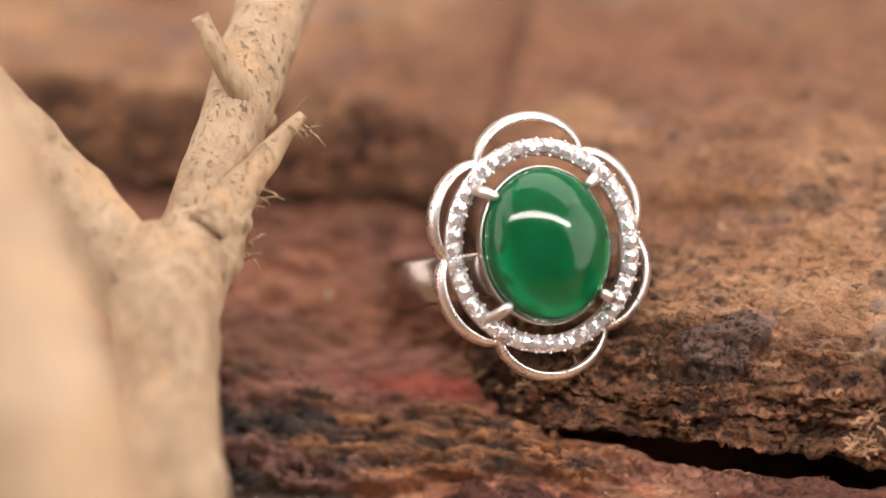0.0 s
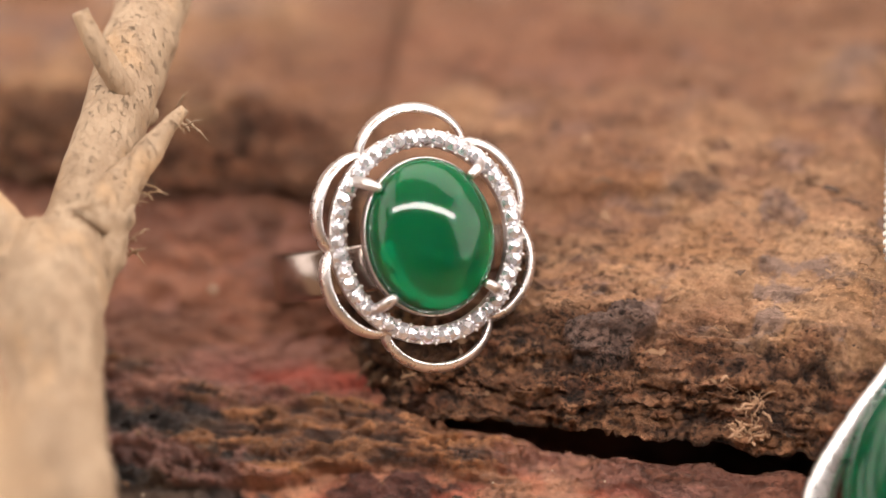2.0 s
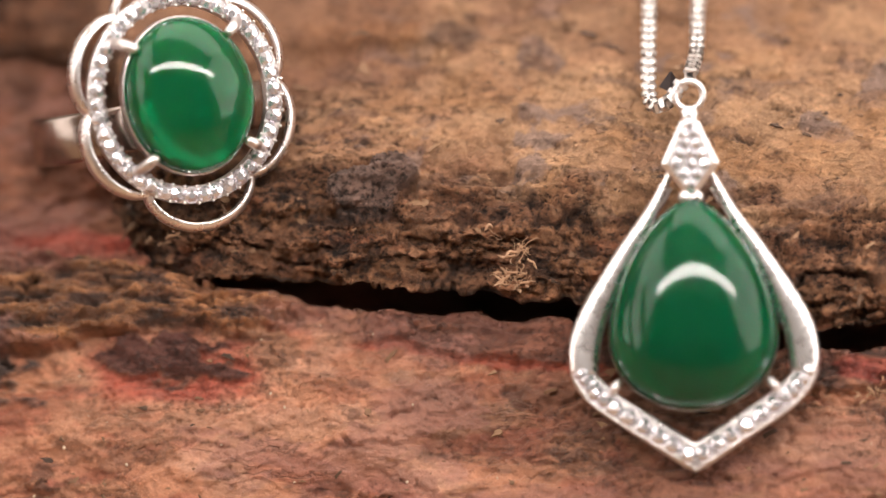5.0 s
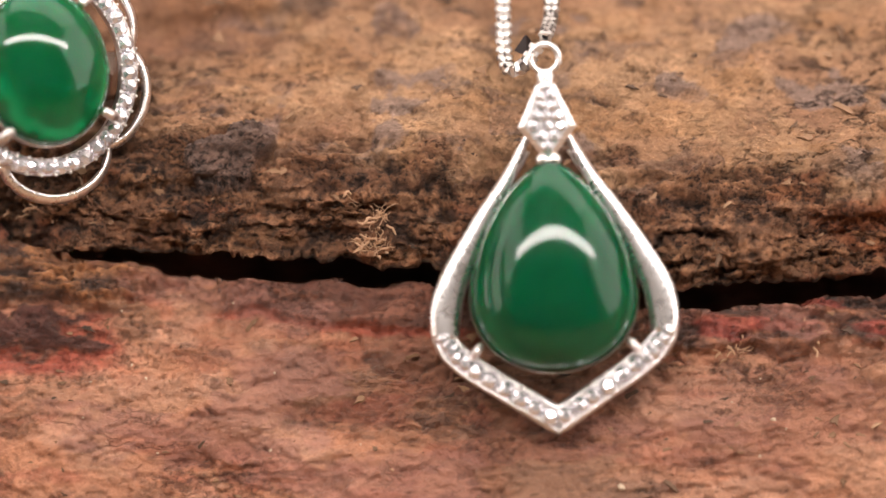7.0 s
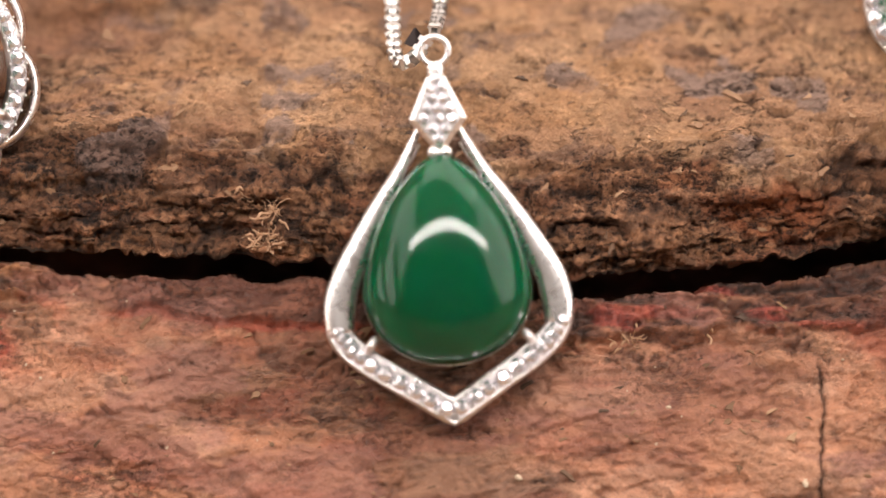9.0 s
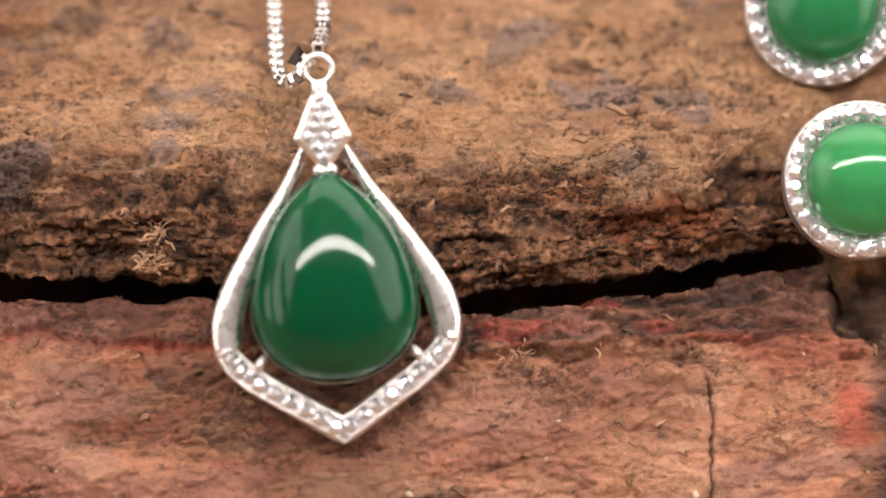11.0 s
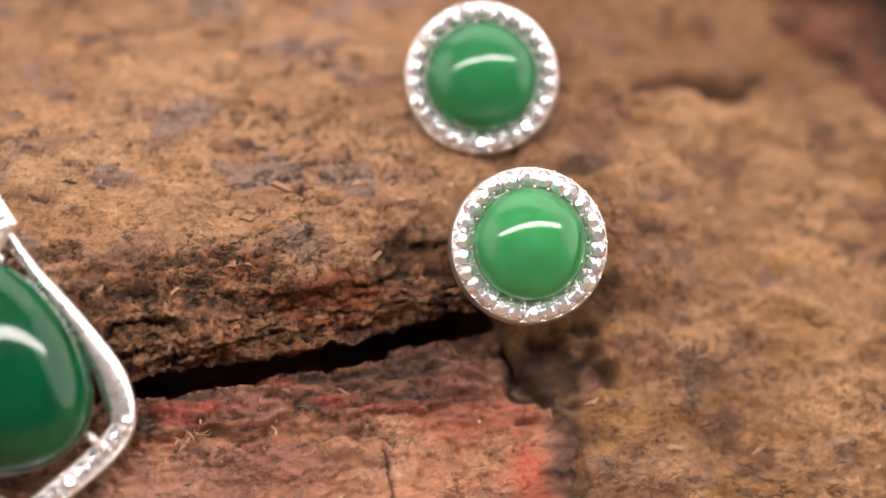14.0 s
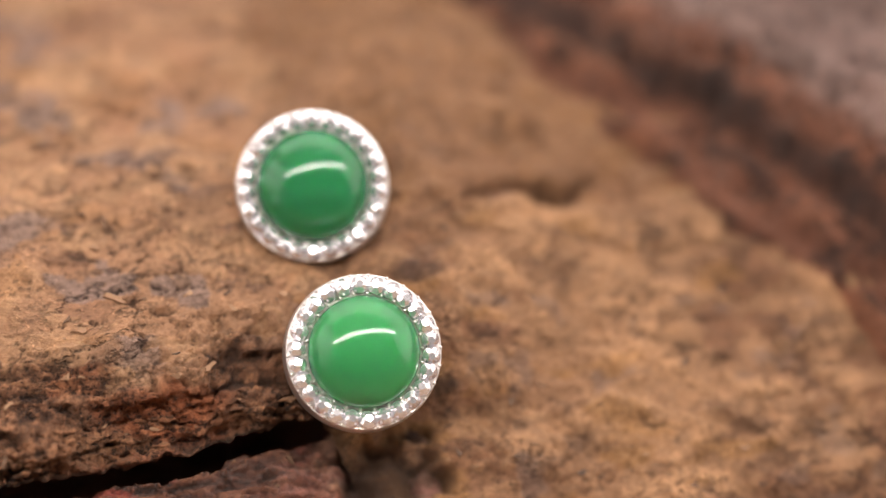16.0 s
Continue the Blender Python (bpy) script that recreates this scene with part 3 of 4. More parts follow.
# ---- the sandy bark that takes over beyond the plate's end ----
def sandy_bark():
    rows = spread(-85, -21, 55, 130, 0.28, 2.5)
    cols = np.concatenate([np.linspace(0, 2.0, 10), np.arange(2.2, 58, 0.28), np.arange(60, 112, 3.0)])
    D, S = np.meshgrid(cols, rows)
    left = np.interp(S, [-90, -30, -14.5, -8, -3, 1.5, 6, 12, 60, 140], [43.5, 42.5, 42.2, 42.0, 40.2, 38.0, 36.0, 34.0, 34, 34])
    X = left + 0.9 * fbm(S / 2.2, 0 * S + 6, octaves=5) + D
    n1, n2 = fbm(X / 9 + 5, S / 6, octaves=4), fbm(X / 3 + 15, S / 2.2, octaves=4)
    n3 = fbm(X / 1.1 + 25, S / 0.9, octaves=4)
    high = step(2, 11, S) * (1 - step(46, 62, X)) * 4.2
    H = 1.8 + high + 0.9 * n1 + 0.5 * n2 + 0.16 * n3
    H -= (1 - step(0.0, 1.3, D)) ** 1.5 * np.where(S < 6, 1.3, 4.0)
    H -= 0.8 * step(7, 14, S) * (1 - step(3, 9, D))
    wx, ws = 0.6 * fbm(X / 2.2 + 3, S / 1.6 + 23, octaves=4), 0.6 * fbm(X / 2.2 + 43, S / 1.6, octaves=4)
    cut, ca, cb = flakes(X / 4.0 + 50 + wx, S / 2.6 + 30 + ws)
    H += 0.7 * (ca - 0.5) * step(0.0, 0.15, cut) * step(1.5, 3, D) - 0.35 * (1 - step(0.0, 0.08, cut)) * step(0.55, 0.75, cb)
    scales = fbm(X / 5 + 44, S / 3.4, octaves=4)
    H += 0.5 * (np.floor(scales * 3) / 3 - scales)
    ledge = 20.9 + 0.9 * fbm(X / 3.5, 0 * X + 21, octaves=5) + 0.42 * np.maximum(X - 52, 0)
    far = step(43, 47, X) * (1 - step(62, 68, X)) * step(-0.35, 0.35, S - ledge)
    H += 0.8 * far
    gape = 0.05 + 1.4 * np.sin(np.clip((X - 52.6) / 9.2, 0, 1) * math.pi) ** 1.5
    slit = step(50, 51, X) * (1 - step(61, 62, X)) * (1 - step(gape, gape + 0.3, np.abs(S - ledge + 0.3 + gape)))
    H -= 8.0 * slit
    T = np.zeros(X.shape + (3,)) + (0.50, 0.33, 0.19)
    T = mix(T, (0.60, 0.40, 0.225), step(0.0, 0.7, n1 + 0.4 * n2))
    T = mix(T, (0.32, 0.19, 0.11), step(0.1, 0.8, -n1 + 0.6 * n2))
    T = mix(T, (0.62, 0.42, 0.24), 0.5 * step(0.6, 0.8, ca))
    T = mix(T, (0.34, 0.21, 0.125), 0.4 * step(0.6, 0.8, cb))
    T = mix(T, (0.10, 0.06, 0.04), 0.5 * step(0.45, 0.7, fbm(X / 2.6 + 3, S / 1.6 + 4, octaves=4)))
    T = mix(T, (0.24, 0.21, 0.20), 0.4 * step(0.5, 0.75, fbm(X / 3.5 + 61, S / 2.2, octaves=4)))
    T = mix(T, (0.45, 0.27, 0.10), 0.6 * step(0.3, 0.6, fbm(X / 5 + 33, S / 2 + 50, octaves=4)))
    # front edge of the sheet, with the gap's shade worked into the colour
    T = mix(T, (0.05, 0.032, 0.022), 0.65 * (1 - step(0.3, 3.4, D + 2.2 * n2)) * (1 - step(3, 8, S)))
    # the dip carried on here, again with the earring's contact shadow as colour
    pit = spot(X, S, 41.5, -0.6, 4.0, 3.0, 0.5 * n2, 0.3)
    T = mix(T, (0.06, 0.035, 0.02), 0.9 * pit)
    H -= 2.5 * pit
    T = mix(T, (0.34, 0.21, 0.115), 0.7 * spot(X, S, 54, 36, 22, 17, 0.4 * n1, 0.4))
    # slit walls coloured almost black, adding painted shade to the real depth
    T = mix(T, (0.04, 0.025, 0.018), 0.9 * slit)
    T = mix(T, (0.06, 0.035, 0.02), 0.8 * spot(X, S, 46.5, 5.0, 1.6, 0.8, 0.3 * n2, 0.4))
    T = mix(T, (0.08, 0.045, 0.03), 0.8 * spot(X, S, 45.5, 13.5, 2.2, 1.0, 0.3 * n2, 0.4))
    T = T * np.array([0.70, 0.66, 0.61])
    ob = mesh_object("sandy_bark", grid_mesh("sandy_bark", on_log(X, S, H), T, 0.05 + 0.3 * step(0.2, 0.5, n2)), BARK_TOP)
    return tagged(ob, "crumbly sandy-brown bark sheet at the end of the log", "bark")


# ---- a heavier dark chunk of bark that lies across the back ----
def bark_chunk():
    u, v = np.arange(-25, 95, 0.4), np.concatenate([np.arange(0, 20, 0.35), np.arange(20, 60, 1.0)])
    U, V = np.meshgrid(u, v)
    ax, as_ = 50.0 + 0.64 * U, 43.9 - 0.77 * U
    px, ps = 0.77, 0.64
    wob = 2.4 * fbm(U / 9, 0 * U + 3, octaves=5)
    X, S = ax + px * (V + wob), as_ + ps * (V + wob)
    n1, n2 = fbm(X / 7, S / 7 + 2, V / 4, octaves=4), fbm(X / 2.2 + 8, S / 2.2, V / 1.5, octaves=4)
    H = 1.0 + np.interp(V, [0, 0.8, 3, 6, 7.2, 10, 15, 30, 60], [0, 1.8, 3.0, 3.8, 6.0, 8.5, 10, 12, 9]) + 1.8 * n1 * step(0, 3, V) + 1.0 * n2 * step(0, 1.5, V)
    T = np.zeros(X.shape + (3,)) + (0.33, 0.15, 0.085)
    T = mix(T, (0.48, 0.22, 0.115), step(0.0, 0.6, n1 + 0.3 * n2))
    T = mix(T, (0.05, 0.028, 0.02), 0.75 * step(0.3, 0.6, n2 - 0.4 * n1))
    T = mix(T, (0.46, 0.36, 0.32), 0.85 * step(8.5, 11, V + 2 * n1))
    # dark band at the foot of the crust: crevice shade given as colour
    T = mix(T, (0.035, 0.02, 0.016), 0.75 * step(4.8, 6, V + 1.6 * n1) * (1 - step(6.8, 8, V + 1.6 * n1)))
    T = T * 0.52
    root = new("bark_chunk")
    root.empty_display_size = 0.01
    P, seam = on_log(X, S, H), int(np.searchsorted(v, 9.0))
    for name, lo, hi, label in (("broken_edge", 0, seam + 1, "torn reddish edge with dark spots, crevice shade in its colour"), ("crust", seam, len(v), "greyish weathered crust")):
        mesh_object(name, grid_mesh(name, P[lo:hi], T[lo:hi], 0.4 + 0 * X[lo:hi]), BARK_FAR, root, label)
    return tagged(root, "dark reddish bark chunk with a greyish crust lying across the log", "bark")


ground = lower_bark()
plate = upper_bark()
sand = sandy_bark()
bark_chunk()


# ---- pale forked branch ----
def tube(bm, pts, radii, sides=14, wob=0.0, seed=0.0):
    """A closed tube through points (mm) with a radius at each, its skin slightly uneven."""
    P = [Vector(p) * 0.001 for p in pts]
    rings = []
    side = None
    for i, p in enumerate(P):
        d = (P[min(i + 1, len(P) - 1)] - P[max(i - 1, 0)]).normalized()
        side = (d.orthogonal() if side is None else (side - d * side.dot(d))).normalized()
        up = d.cross(side)
        ring = []
        for k in range(sides):
            a = 2 * math.pi * k / sides
            q = side * math.cos(a) + up * math.sin(a)
            r = radii[i] * 0.001
            r *= 1 + wob * noise.noise((p + q * r) * 350 + Vector((seed, 0, 0))) + 0.5 * wob * noise.noise((p + q * r) * 900)
            ring.append(bm.verts.new(p + q * r))
        rings.append(ring)
    for a, b in zip(rings, rings[1:]):
        for k in range(sides):
            bm.faces.new((a[k], a[(k + 1) % sides], b[(k + 1) % sides], b[k]))
    bm.faces.new(rings[0][::-1])
    bm.faces.new(rings[-1])


def curve_points(ctrl, n):
    """n points on a smooth line through the control points (tuples of any length)."""
    C = np.array(ctrl, float)
    C = np.vstack([2 * C[0] - C[1], C, 2 * C[-1] - C[-2]])
    out = []
    for t in np.linspace(0, len(C) - 3 - 1e-9, n):
        i = int(t)
        f = t - i
        a, b, c, d = C[i : i + 4]
        out.append(0.5 * (2 * b + (c - a) * f + (2 * a - 5 * b + 4 * c - d) * f * f + (3 * b - a - 3 * c + d) * f**3))
    return np.array(out)


def limb(bm, ctrl, n, sides=20, wob=0.12, seed=0.0):
    c = curve_points(ctrl, n)
    tube(bm, c[:, :3], c[:, 3], sides, wob, seed)


def fused(ob, voxel=0.00035, rounds=4):
    re = ob.modifiers.new("fuse", "REMESH")
    re.mode, re.voxel_size, re.use_smooth_shade = "VOXEL", voxel, True
    sm = ob.modifiers.new("round", "SMOOTH")
    sm.iterations, sm.factor = rounds, 0.5
    return ob


def branch():
    root = new("forked_branch")
    root.empty_display_size = 0.01
    bm = bmesh.new()
    limb(bm, [(-50, -64, -112, 4.6), (-59, -40, -40, 4.2), (-62, -31.2, -8.4, 3.7), (-65, -20.9, -0.1, 3.5), (-67.2, -14.5, 4.6, 4.4), (-67.8, -11.6, 7.0, 4.1), (-68.0, -10.6, 7.8, 3.4)], 110)
    limb(bm, [(-66.8, -15, 3.5, 3.2), (-65.8, -7.5, 8.8, 2.9), (-64.9, -2.8, 13.0, 2.7), (-63.9, 3.4, 18, 2.9), (-62.9, 9.1, 22.6, 2.8), (-61.7, 15, 28, 2.4)], 70, seed=3)
    limb(bm, [(-67, -15.5, 3.0, 3.0), (-73.0, -12.2, 8.6, 3.2), (-78.8, -10.3, 14.0, 3.0), (-84.5, -8.8, 19.5, 2.7), (-96, -6, 30, 2.2)], 70, seed=7)
    fused(part("fork", bm, DRIFT, root))
    bm = bmesh.new()
    limb(bm, [(-62.9, 0.2, 13.2, 1.1), (-63.5, -1.3, 15.2, 1.05), (-64.6, -2.4, 17.8, 0.95), (-66.0, -2.6, 20.6, 0.82), (-67.1, -2.0, 22.6, 0.74)], 26, 12, seed=9)
    part("twig", bm, DRIFT, root)
    bm = bmesh.new()
    limb(bm, [(-64.8, -9.8, 8.2, 2.2), (-62.5, -6.8, 11.4, 1.5), (-60.3, -4.5, 14.1, 0.85), (-58.9, -3.2, 15.6, 0.5)], 26, 12, wob=0.3, seed=11)
    part("stub", bm, DRIFT, root, "broken stub of a side shoot")
    bm = bmesh.new()
    limb(bm, [(-64.2, -8.6, 10.0, 2.2), (-63.3, -9.6, 7.8, 1.8), (-63.3, -11.4, 5.4, 1.15), (-63.7, -13.0, 3.4, 0.45)], 40, 16, wob=0.5, seed=13)
    part("spur", bm, DRIFT, root, "splintered hanging spur of wood")
    rng = random.Random(8)
    for k in range(48):
        bm = bmesh.new()
        q = Vector(rng.choice([(-62.2, -7.4, 9.8), (-62.4, -9.6, 7.0), (-60.6, 9.5, 23.5), (-59.5, -3.6, 15.0)])) + Vector([rng.uniform(-1.2, 1.2) for _ in range(3)])
        d = Vector((rng.uniform(0.3, 1.6), rng.uniform(-0.6, 0.2), rng.uniform(-1.2, 1.2)))
        tube(bm, [q, q + d * 0.6 + Vector((0, 0, 0.2)), q + d * 1.2], [0.1, 0.07, 0.02], 5)
        part("splinter", bm, DRIFT, root)
    return tagged(root, "pale barkless forked branch with a broken spur beside the log", "branch")


def near_branch():
    bm = bmesh.new()
    limb(bm, [(-50, -75, -112, 6.5), (-57, -66, -50, 6.2), (-62.8, -54.4, 5, 5.9), (-69.8, -43.5, 19.0, 5.2), (-78.2, -34.1, 29.5, 4.8), (-92, -24, 42, 4.4)], 90, 24, 0.1, 21)
    ob = bm_object("smooth_branch", bm, DRIFT)
    return tagged(ob, "smooth pale barkless branch standing in front of the log", "branch")


branch()
near_branch()


# ---- jewellery, each built flat in mm: x right, y up, z out of its face ----
def stand(name, at_mm, azimuth, elevation, spin):
    """An empty at a place, its z turned to a direction: azimuth from -y towards +x, elevation up; spin turns it counter-clockwise."""
    a, e = radians(azimuth), radians(elevation)
    z = Vector((math.sin(a) * math.cos(e), -math.cos(a) * math.cos(e), math.sin(e)))
    x = Vector((0, 0, 1)).cross(z).normalized()
    y = z.cross(x)
    ob = new(name)
    ob.empty_display_size = 0.005
    ob.matrix_world = Matrix.Translation(Vector(at_mm) * 0.001) @ Matrix((x, y, z)).transposed().to_4x4() @ pose(0, 0, 0, 0, 0, spin)
    return ob


def gem_mesh():
    """A round brilliant, 1 across: table, star and kite facets, girdle facets, pavilion."""
    bm = bmesh.new()
    n = 8

    def ring(r, z, turn):
        return [bm.verts.new((r * math.cos(2 * math.pi * (k + turn) / n), r * math.sin(2 * math.pi * (k + turn) / n), z)) for k in range(n)]

    tab, mid, gir, half = ring(0.2, 0.3, 0), ring(0.34, 0.19, 0.5), ring(0.5, 0.0, 0), ring(0.5, 0.02, 0.5)
    low = bm.verts.new((0, 0, -0.4))
    bm.faces.new(tab)
    for k in range(n):
        j = (k + 1) % n
        bm.faces.new((tab[k], mid[k], tab[j]))
        bm.faces.new((tab[k], gir[k], mid[k]))
        bm.faces.new((tab[j], mid[k], gir[j]))
        bm.faces.new((gir[k], half[k], mid[k]))
        bm.faces.new((half[k], gir[j], mid[k]))
        bm.faces.new((gir[k], low, half[k]))
        bm.faces.new((half[k], low, gir[j]))
    bmesh.ops.recalc_face_normals(bm, faces=bm.faces)
    me = bpy.data.meshes.new("gem")
    bm.to_mesh(me)
    bm.free()
    me.materials.append(ZIRCON)
    return me


GEM = gem_mesh()
RNG = random.Random(5)


def gem(parent, x, y, z, size, lean=17):
    ob = new("gem", GEM)
    ob.parent = parent
    ob.matrix_local = pose(x * 0.001, y * 0.001, z * 0.001, RNG.uniform(-lean, lean), RNG.uniform(-lean, lean), RNG.uniform(0, 45)) @ Matrix.Scale(size * 0.001, 4)
    return ob


def ball(bm, x, y, z, r, seg=8):
    bmesh.ops.create_uvsphere(bm, u_segments=seg, v_segments=max(4, seg // 2 + 1), radius=r * 0.001, matrix=Matrix.Translation(Vector((x, y, z)) * 0.001))


def sweep(bm, pts, section, closed=False):
    """A bar along points (x, y, z, width, depth, in mm) in the face's plane; section: (across, out) pairs from -0.5 to 0.5."""
    n = len(pts)
    rings = []
    for i, (x, y, z, w, d) in enumerate(pts):
        a, b = (pts[(i - 1) % n], pts[(i + 1) % n]) if closed else (pts[max(i - 1, 0)], pts[min(i + 1, n - 1)])
        t = Vector((b[0] - a[0], b[1] - a[1], 0)).normalized()
        o = Vector((t.y, -t.x, 0))
        rings.append([bm.verts.new((Vector((x, y, z)) + o * (w * u) + Vector((0, 0, d * v))) * 0.001) for u, v in section])
    m = len(section)
    for i in range(n if closed else n - 1):
        a, b = rings[i], rings[(i + 1) % n]
        for k in range(m):
            bm.faces.new((a[k], a[(k + 1) % m], b[(k + 1) % m], b[k]))
    if not closed:
        bm.faces.new(rings[0][::-1])
        bm.faces.new(rings[-1])
    bmesh.ops.recalc_face_normals(bm, faces=bm.faces)


ROUND = [(0.5 * math.cos(2 * math.pi * k / 12), 0.5 * math.sin(2 * math.pi * k / 12)) for k in range(12)]
BAND = [(-0.5, -0.5), (0.5, -0.5), (0.5, 0.3), (0.4, 0.46), (0.25, 0.5), (-0.25, 0.5), (-0.4, 0.46), (-0.5, 0.3)]

RIBBON = [(u, v - 0.75 * u - 0.9 * u * u) for u, v in BAND]


def dome(outline, half, low_b, high_b, height, base, cy=0.0, rings=24):
    """A polished cabochon, mm: outline r(angle) about its belly, half-width at a height, half-lengths below and above; domed top, rounded girdle, flat back."""
    bm = bmesh.new()
    n = 80

    def top(x, y):
        v = min(1.0, abs(y) / (high_b if y > 0 else low_b))
        u = min(1.0, abs(x) / max(1e-6, half(y)))
        return base + height * math.sqrt(1 - v * v) * math.sqrt(1 - u * u)

    rows = []
    for i in range(1, rings + 1):
        rr = math.sin(i / rings * math.pi / 2)
        row = []
        for k in range(n):
            a = 2 * math.pi * k / n
            x, y = outline(a) * rr * math.cos(a), outline(a) * rr * math.sin(a)
            z = top(x, y) if i < rings else base
            row.append(bm.verts.new(Vector((x, y + cy, z)) * 0.001))
        rows.append(row)
    tip = bm.verts.new(Vector((0, cy, base + height)) * 0.001)
    for k in range(n):
        bm.faces.new((tip, rows[0][k], rows[0][(k + 1) % n]))
    for a, b in zip(rows, rows[1:]):
        for k in range(n):
            bm.faces.new((a[k], b[k], b[(k + 1) % n], a[(k + 1) % n]))
    rim = rows[-1]
    low = [bm.verts.new(v.co * 0.97 + Vector((0, 0, -0.0008))) for v in rim]
    for k in range(n):
        bm.faces.new((rim[k], low[k], low[(k + 1) % n], rim[(k + 1) % n]))
    bm.faces.new(low[::-1])
    bmesh.ops.recalc_face_normals(bm, faces=bm.faces)
    return bm


def oval_dome(rx, ry, height, base):
    return dome(oval(rx, ry), lambda y: rx * math.sqrt(max(0.0, 1 - (y / ry) ** 2)), ry, ry, height, base)


def prong(parent, a, b, r=0.42):
    """A claw from a to b (mm), rounded at the stone's end."""
    bm = bmesh.new()
    c = curve_points([(*a, r), ((a[0] + b[0]) / 2, (a[1] + b[1]) / 2, (a[2] + b[2]) / 2 + 0.5, r * 1.05), (*b, r * 0.9)], 10)
    tube(bm, c[:, :3], c[:, 3], 10)
    ball(bm, *b, r * 0.92, 10)
    return part("prong", bm, SILVER_CAST, parent)


def oval(rx, ry):
    return lambda a: rx * ry / math.hypot(ry * math.cos(a), rx * math.sin(a))


def halo_bar(rx, ry, z, w, d, n=96):
    return [(rx * math.cos(2 * math.pi * k / n), ry * math.sin(2 * math.pi * k / n), z, w, d) for k in range(n)]


def pave_ring(parent, rx, ry, z, count, size, bead=0.2):
    """Stones round an oval, with grain beads between them on both sides."""
    bm = bmesh.new()
    for k in range(count):
        a = 2 * math.pi * (k + 0.5) / count
        gem(parent, rx * math.cos(a), ry * math.sin(a), z, size)
        b = 2 * math.pi * k / count
        for off in (-0.5 * size, 0.5 * size):
            ball(bm, (rx + off) * math.cos(b), (ry + off) * math.sin(b), z + 0.08, bead, 6)
    part("beading", bm, SILVER_CAST, parent)["kind"] = "stuff"


def jade_ring():
    ring = stand("jade_ring", (-40.2, -3.0, 6.1), 24, 26, 2)
    bm = bmesh.new()
    sweep(bm, halo_bar(6.95, 7.6, -0.35, 1.35, 1.0), BAND, True)
    halo = part("halo", bm, SILVER_CAST, ring)
    pave_ring(halo, 6.95, 7.6, 0.16, 42, 1.3, 0.14)
    part("cabochon", oval_dome(5.05, 6.05, 3.9, 0.9), JADE_RING, ring, "domed oval deep green stone")
    bm = bmesh.new()
    sweep(bm, halo_bar(4.95, 5.95, 0.4, 0.4, 1.2), BAND, True)
    part("bezel", bm, SILVER_CAST, ring)
    for sx, sy in ((-1, 1), (1, 1), (-1, -1), (1, -1)):
        prong(ring, (sx * 5.0, sy * 5.0, 0.2), (sx * 3.75, sy * 4.25, 2.1))
    # six open petals
    for k in range(6):
        mid = math.pi / 2 + k * math.pi / 3
        bm = bmesh.new()
        pts = []
        for i in range(25):
            q = -1 + 2 * i / 24
            a = mid + q * radians(34)
            out = (2.55, 2.0, 2.0, 2.65, 1.95, 1.8)[k]
            r = oval(6.8, 7.6)(a) + out * (1 - q * q) ** 0.62 - 0.1
            pts.append((r * math.cos(a), r * math.sin(a), -0.9 + 0.35 * (1 - q * q), 0.5 + 0.28 * (1 - q * q), 0.85))
        sweep(bm, pts, RIBBON)
        part("petal", bm, SILVER, ring)
    # finger band behind, a flat hoop with rounded edges
    bm = bmesh.new()
    hoop = []
    for i in range(57):
        a = radians(-58 + 296 * (i / 56)) + math.pi
        wide = 1.75 + 0.35 * abs(i - 28) / 28
        row = []
        for u, v in ((-1, -0.45), (-0.8, -0.6), (0.8, -0.6), (1, -0.45), (1, 0.3), (0.8, 0.55), (0, 0.62), (-0.8, 0.55), (-1, 0.3)):
            r = 9.7 + v
            row.append(bm.verts.new(Vector((r * math.cos(a), -1.7 + wide * u, min(-1.2, -10.6 - r * math.sin(a)))) * 0.001))
        hoop.append(row)
    for p, q in zip(hoop, hoop[1:]):
        for k in range(9):
            bm.faces.new((p[k], p[(k + 1) % 9], q[(k + 1) % 9], q[k]))
    bm.faces.new(hoop[0][::-1])
    bm.faces.new(hoop[-1])
    bmesh.ops.recalc_face_normals(bm, faces=bm.faces)
    part("band", bm, SILVER_BAND, ring, "polished silver finger band")
    return tagged(ring, "silver flower ring with a green oval cabochon on the bark edge", "ring")


def tear(a):
    """Outline of the pendant's stone about a point in its belly: round below, drawn to a point above."""
    c, s = abs(math.cos(a)), math.sin(a)
    if s <= 0:
        return 6.45 * 5.6 / math.hypot(5.6 * c, 6.45 * s)
    lo, hi = 0.0, 10.7 / max(s, 0.3)
    for _ in range(40):
        r = (lo + hi) / 2
        v = min(1.0, r * s / 10.7)
        lo, hi = (r, hi) if r * c < 6.45 * (1 - v**1.8) ** 0.68 and r * s < 10.7 else (lo, r)
    return lo


BELLY = -1.9


def tear_half(y):
    if y <= 0:
        return 6.45 * math.sqrt(max(0.0, 1 - (y / 5.6) ** 2))
    return 6.45 * (1 - min(1.0, y / 10.7) ** 1.8) ** 0.68


